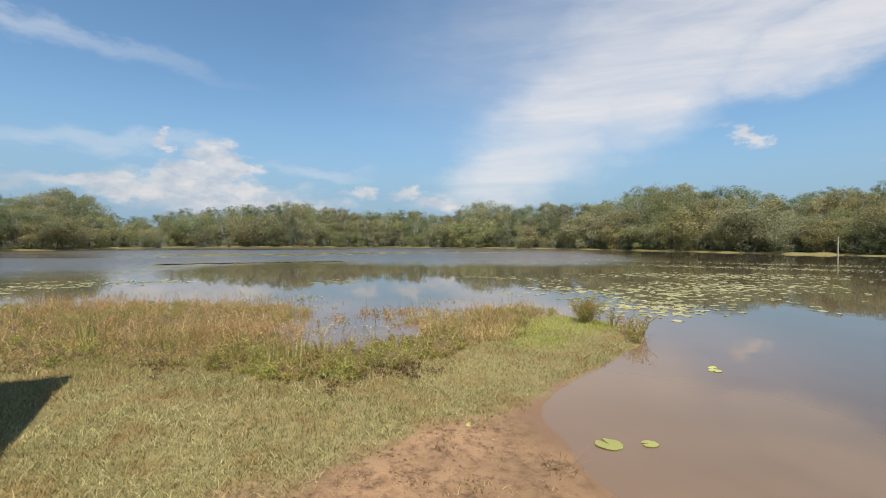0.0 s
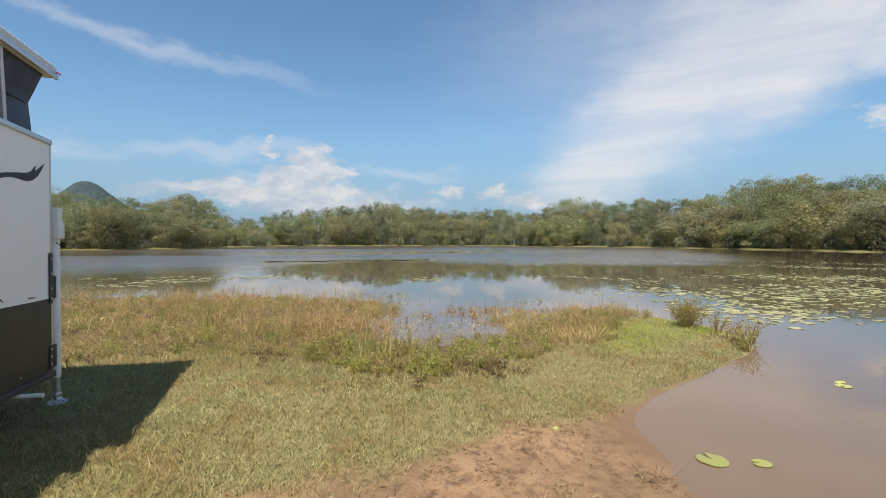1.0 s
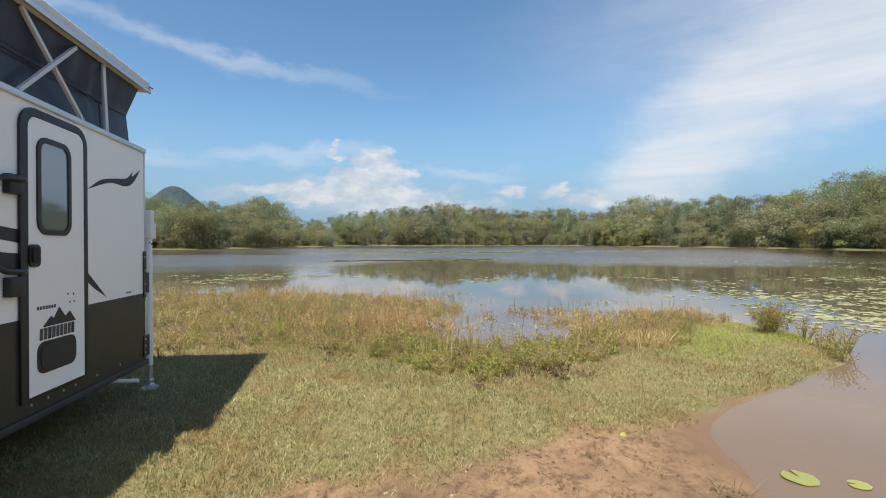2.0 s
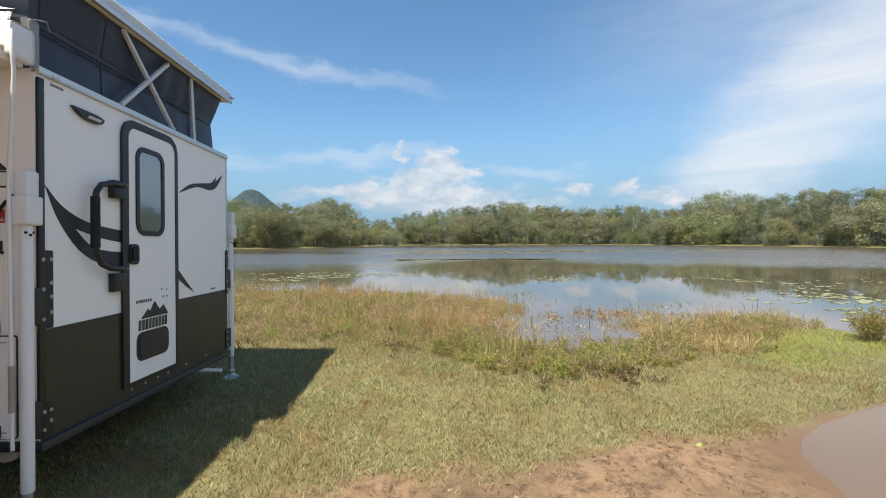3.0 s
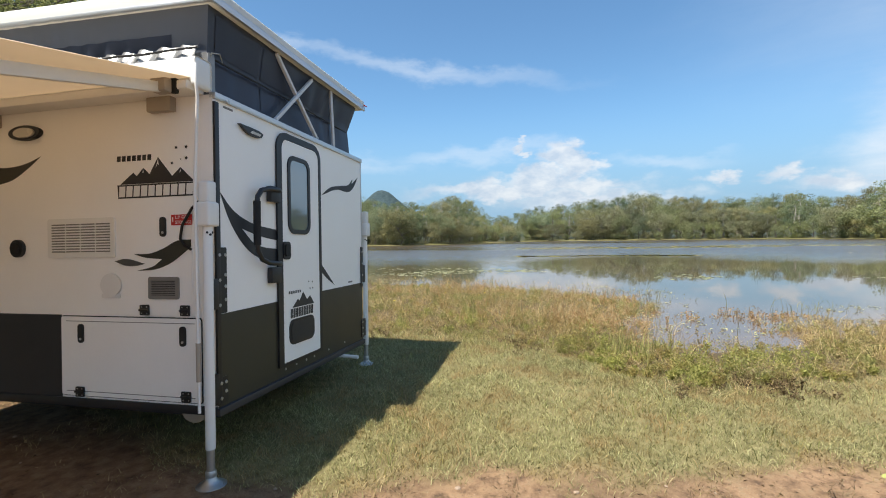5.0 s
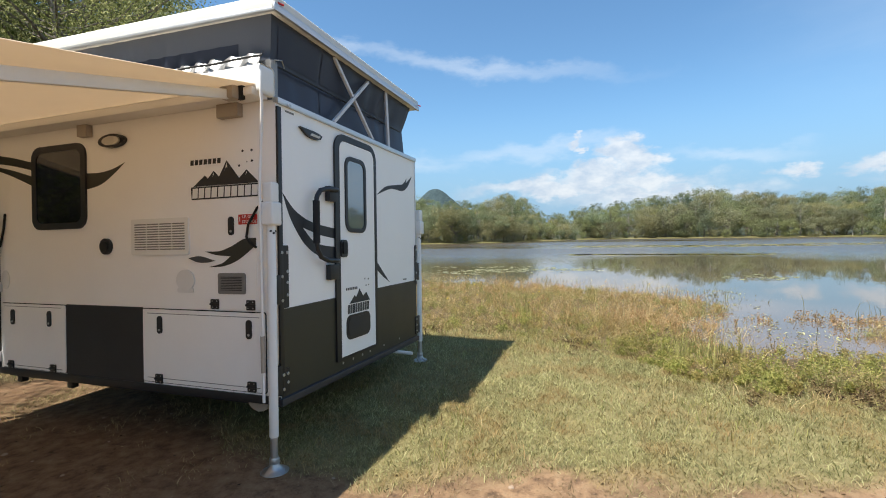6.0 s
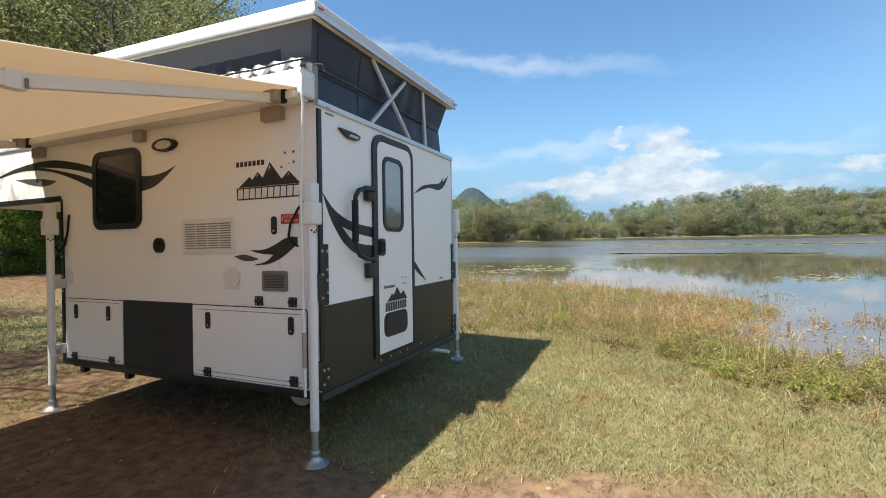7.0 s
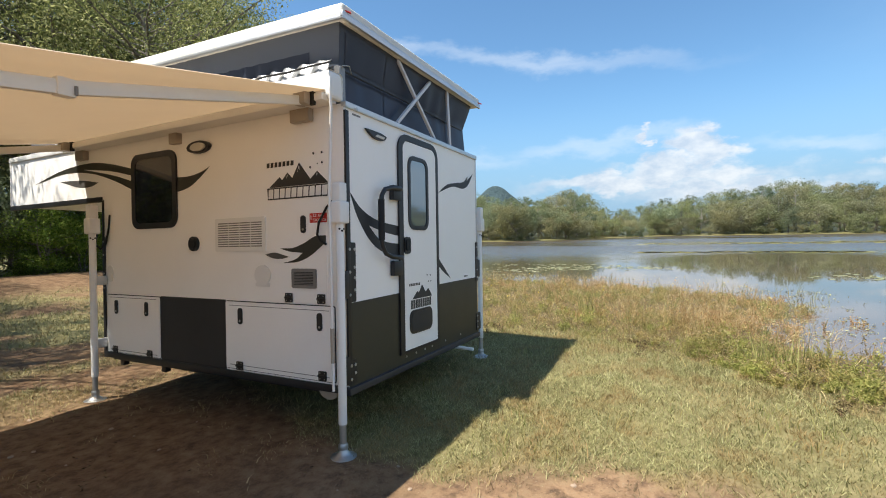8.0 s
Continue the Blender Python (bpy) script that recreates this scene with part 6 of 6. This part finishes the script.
def build_root_mats():
    """Flattened dead tufts and roots on the bare shore."""
    r = np.random.default_rng(91)
    xs, ys, up = [], [], []
    for cx, cy, size, count in ((0.55, -3.45, 0.13, 90), (0.25, -3.05, 0.16, 120), (0.02, -3.35, 0.12, 80), (0.42, -2.75, 0.14, 100), (0.72, -3.95, 0.10, 70), (-0.05, -3.95, 0.09, 90), (0.85, -3.55, 0.12, 80), (0.3, -3.7, 0.08, 50),
                                (0.12, -2.5, 0.15, 100), (-0.35, -3.2, 0.12, 60), (0.95, -4.15, 0.10, 70), (0.2, -1.7, 0.14, 80), (0.05, -1.1, 0.12, 70), (1.15, -4.5, 0.10, 60), (-0.2, -2.2, 0.1, 40)):
        xs.append(cx + r.normal(size=count) * size * 0.7)
        ys.append(cy + r.normal(size=count) * size * 0.5)
        up.append(0.008 + 0.022 * r.uniform(size=count) ** 2)
    xs.append(-0.02 + r.normal(size=40) * 0.06)
    ys.append(-4.02 + r.normal(size=40) * 0.05)
    up.append(0.02 + 0.05 * r.uniform(size=40))
    x, y, tall = np.concatenate(xs), np.concatenate(ys), np.concatenate(up)
    blades("dead_tufts", x, y, land_height(x, y), tall, 0.0024, 3.6, ROOT, "flattened brown dead grass tufts on bare soil", "dead grass", r)


build_turf()
build_weeds()
build_litter()
build_root_mats()


def build_waterside_shrub(x, y, high, seed, label):
    r = np.random.default_rng(seed)
    shrub = new("shrub")
    bm = bmesh.new()
    pts = []
    for k in range(26 if high > 0.45 else 12):
        a, lean = r.uniform(0, 6.28), r.uniform(0.1, 0.75)
        top = Vector((math.cos(a) * lean * high, math.sin(a) * lean * high, high * r.uniform(0.45, 1.0)))
        mid = top * 0.5 + Vector(r.normal(size=3) * high * 0.06)
        tube(bm, [(0.02 * math.cos(a), 0.02 * math.sin(a), -0.1), mid, top], 0, 4, [0.006, 0.004, 0.002])
        for f in np.linspace(0.3, 1.0, 11):
            pts.append(np.array(mid.lerp(top, max(0, f * 2 - 1))) * (1 if f > 0.5 else f * 2) + r.normal(size=(6 if high > 0.45 else 2, 3)) * high * 0.07)
    part("stems", bm, DRY, shrub)
    crown = quads_object("leaves", leaf_quads(np.concatenate(pts), 0.019, r, narrow=0.6), 4, HERB)
    crown.parent = shrub
    shrub.matrix_basis = pose(x, y, max(ground_z(x, y), WATER_LEVEL - 0.03))
    return tagged(shrub, label, "shrub", "shrubs at the spit")


for k, (x, y, h) in enumerate(((4.0, -8.1, 0.52), (4.2, -8.3, 0.48), (3.6, -8.3, 0.36), (3.0, -7.95, 0.32), (2.6, -7.75, 0.40), (2.85, -8.1, 0.36), (2.45, -7.6, 0.28))):
    build_waterside_shrub(x, y, h, 60 + k, "thin leafy grey-green shrub at the water's edge")


# ---- lily pads ----
def pad_outline(r, radius):
    """A round leaf with a notch, slightly wavy."""
    pts = [(0.0, 0.0)]
    for k in range(19):
        a = math.radians(14 + 332 * k / 18)
        q = radius * (1 + 0.05 * math.sin(3 * a + r.uniform(0, 6)))
        pts.append((q * math.cos(a), q * math.sin(a)))
    return pts


def build_pads():
    r = np.random.default_rng(9)
    for k, (x, y, radius, tilt) in enumerate(((0.12, -4.57, 0.10, 2), (-0.01, -4.84, 0.062, 1), (1.02, -7.18, 0.07, 2), (1.11, -7.27, 0.045, 14), (0.80, -3.79, 0.022, 25))):
        bm = bmesh.new()
        outline = pad_outline(r, radius)
        low = [bm.verts.new((u, v, 0)) for u, v in outline]
        high = [bm.verts.new((u * 0.985, v * 0.985, 0.004 + 0.10 * (u * u + v * v))) for u, v in outline]
        bm.faces.new(low)
        for i in range(len(low)):
            j = (i + 1) % len(low)
            bm.faces.new((low[i], low[j], high[j], high[i]))
        for i in range(1, len(high) - 1):
            bm.faces.new((high[0], high[i], high[i + 1]))
        ob = new("lily_pad", mesh_of(bm, "lily_pad", PAD_NEAR))
        z = max(WATER_LEVEL, ground_z(x, y))
        ob.matrix_basis = pose(x, y, z + 0.003, tilt, 0, 57 * k)
        tagged(ob, "yellow-green lily pad afloat near the muddy shore", "lily pad", "lily pads near the shore")
    # rafts of pads out on the lake
    sheets = []
    rafts = ((7.0, -13.4, 2.2, 2.8, -30, 260), (7.4, -17.5, 2.2, 4.0, -10, 380), (5.2, -11.0, 1.2, 1.5, 0, 170), (10.5, -23, 2.0, 5, -30, 420), (14.5, -31, 1.6, 9, -60, 420), (14.2, -39, 1.6, 9, -60, 260),
             (13.5, -13.2, 1.8, 0.7, 30, 45), (9.5, -12.3, 2.0, 0.8, -35, 45), (15.0, -6.6, 1.0, 1.2, 0, 30), (17.6, 0.9, 1.0, 2.6, 10, 120), (16.2, 3.2, 1.2, 2.0, 10, 70), (22, -36, 3, 12, -60, 90), (19, 3, 0.8, 3, 0, 50), (28, -30, 2, 9, -50, 60))
    for cx, cy, lx, ly, turn, count in rafts:
        a = radians(turn)
        u, v = r.normal(size=count) * lx * 0.55, r.normal(size=count) * ly * 0.55
        for px, py in zip(cx + u * math.cos(a) - v * math.sin(a), cy + u * math.sin(a) + v * math.cos(a)):
            if land_depth(np.array([px]), np.array([py]))[0] > -0.25:
                continue
            radius = r.uniform(0.045, 0.12)
            spin = r.uniform(0, 6.28)
            ring = [(px + radius * math.cos(spin + t) , py + radius * math.sin(spin + t), WATER_LEVEL + 0.006 + 0.006 * math.sin(3 * t + spin)) for t in (0.2 + 5.88 * k / 8 for k in range(9))]
            sheets.append(ring + [(px, py, WATER_LEVEL + 0.004)])
    v = np.array([p for s in sheets for p in s])
    tagged(quads_object("lily_pads", v, 10, PAD), "rafts of pale green lily pads on the lake", "lily pads", kind="stuff")
    # floating weed further out, as thin dark mats
    mats = []
    for cx, cy, lx, ly, count in ((56, -10, 2.2, 12, 420), (33, -5.5, 0.45, 6.0, 220), (60, -30, 3, 14, 250)):
        for px, py in zip(cx + r.normal(size=count) * lx, cy + r.uniform(-1, 1, count) * ly):
            q = r.uniform(0.10, 0.38)
            spin = r.uniform(0, 6.28)
            mats.append([(px + q * math.cos(spin + t), py + 2 * q * math.sin(spin + t), WATER_LEVEL + 0.006) for t in (0, 1.2, 2.5, 3.7, 5.0)])
    v = np.array([p for s in mats for p in s])
    tagged(quads_object("floating_weed", v, 5, SEDGE), "thin mats of brown floating weed", "water weed", kind="stuff")


build_pads()


def build_post():
    """A pale stump standing in the shallows of the far shore."""
    x, y = polar(-67.0, 73)
    bm = bmesh.new()
    tube(bm, [(0, 0, -1.0), (0.03, 0, 1.0), (0.0, 0.05, 2.3)], 0, 8, [0.09, 0.075, 0.06])
    ob = new("stump", mesh_of(bm, "stump", BARK_PALE, True))
    ob.matrix_basis = pose(x, y, WATER_LEVEL)
    tagged(ob, "tall pale dead stump standing in the shallows", "stump")


build_post()


def build_stones():
    r = np.random.default_rng(77)
    for k in range(46):
        x, y = r.uniform(-1.6, 0.7), r.uniform(-3.9, 3.0)
        if land_depth(np.array([x]), np.array([y]))[0] < 0.25 or grassy(np.array([x]), np.array([y]))[0] > 0.5:
            continue
        bm = bmesh.new()
        bmesh.ops.create_icosphere(bm, subdivisions=1, radius=r.uniform(0.006, 0.022))
        for v in bm.verts:
            v.co *= r.uniform(0.75, 1.2)
            v.co.z *= 0.55
        ob = new("pebble", mesh_of(bm, "pebble", STONE))
        ob.matrix_basis = pose(x, y, ground_z(x, y) + 0.002, 0, 0, r.uniform(0, 360))
        tagged(ob, "small pale pebble on bare soil", "pebble", "pebbles on the bare soil")


build_stones()
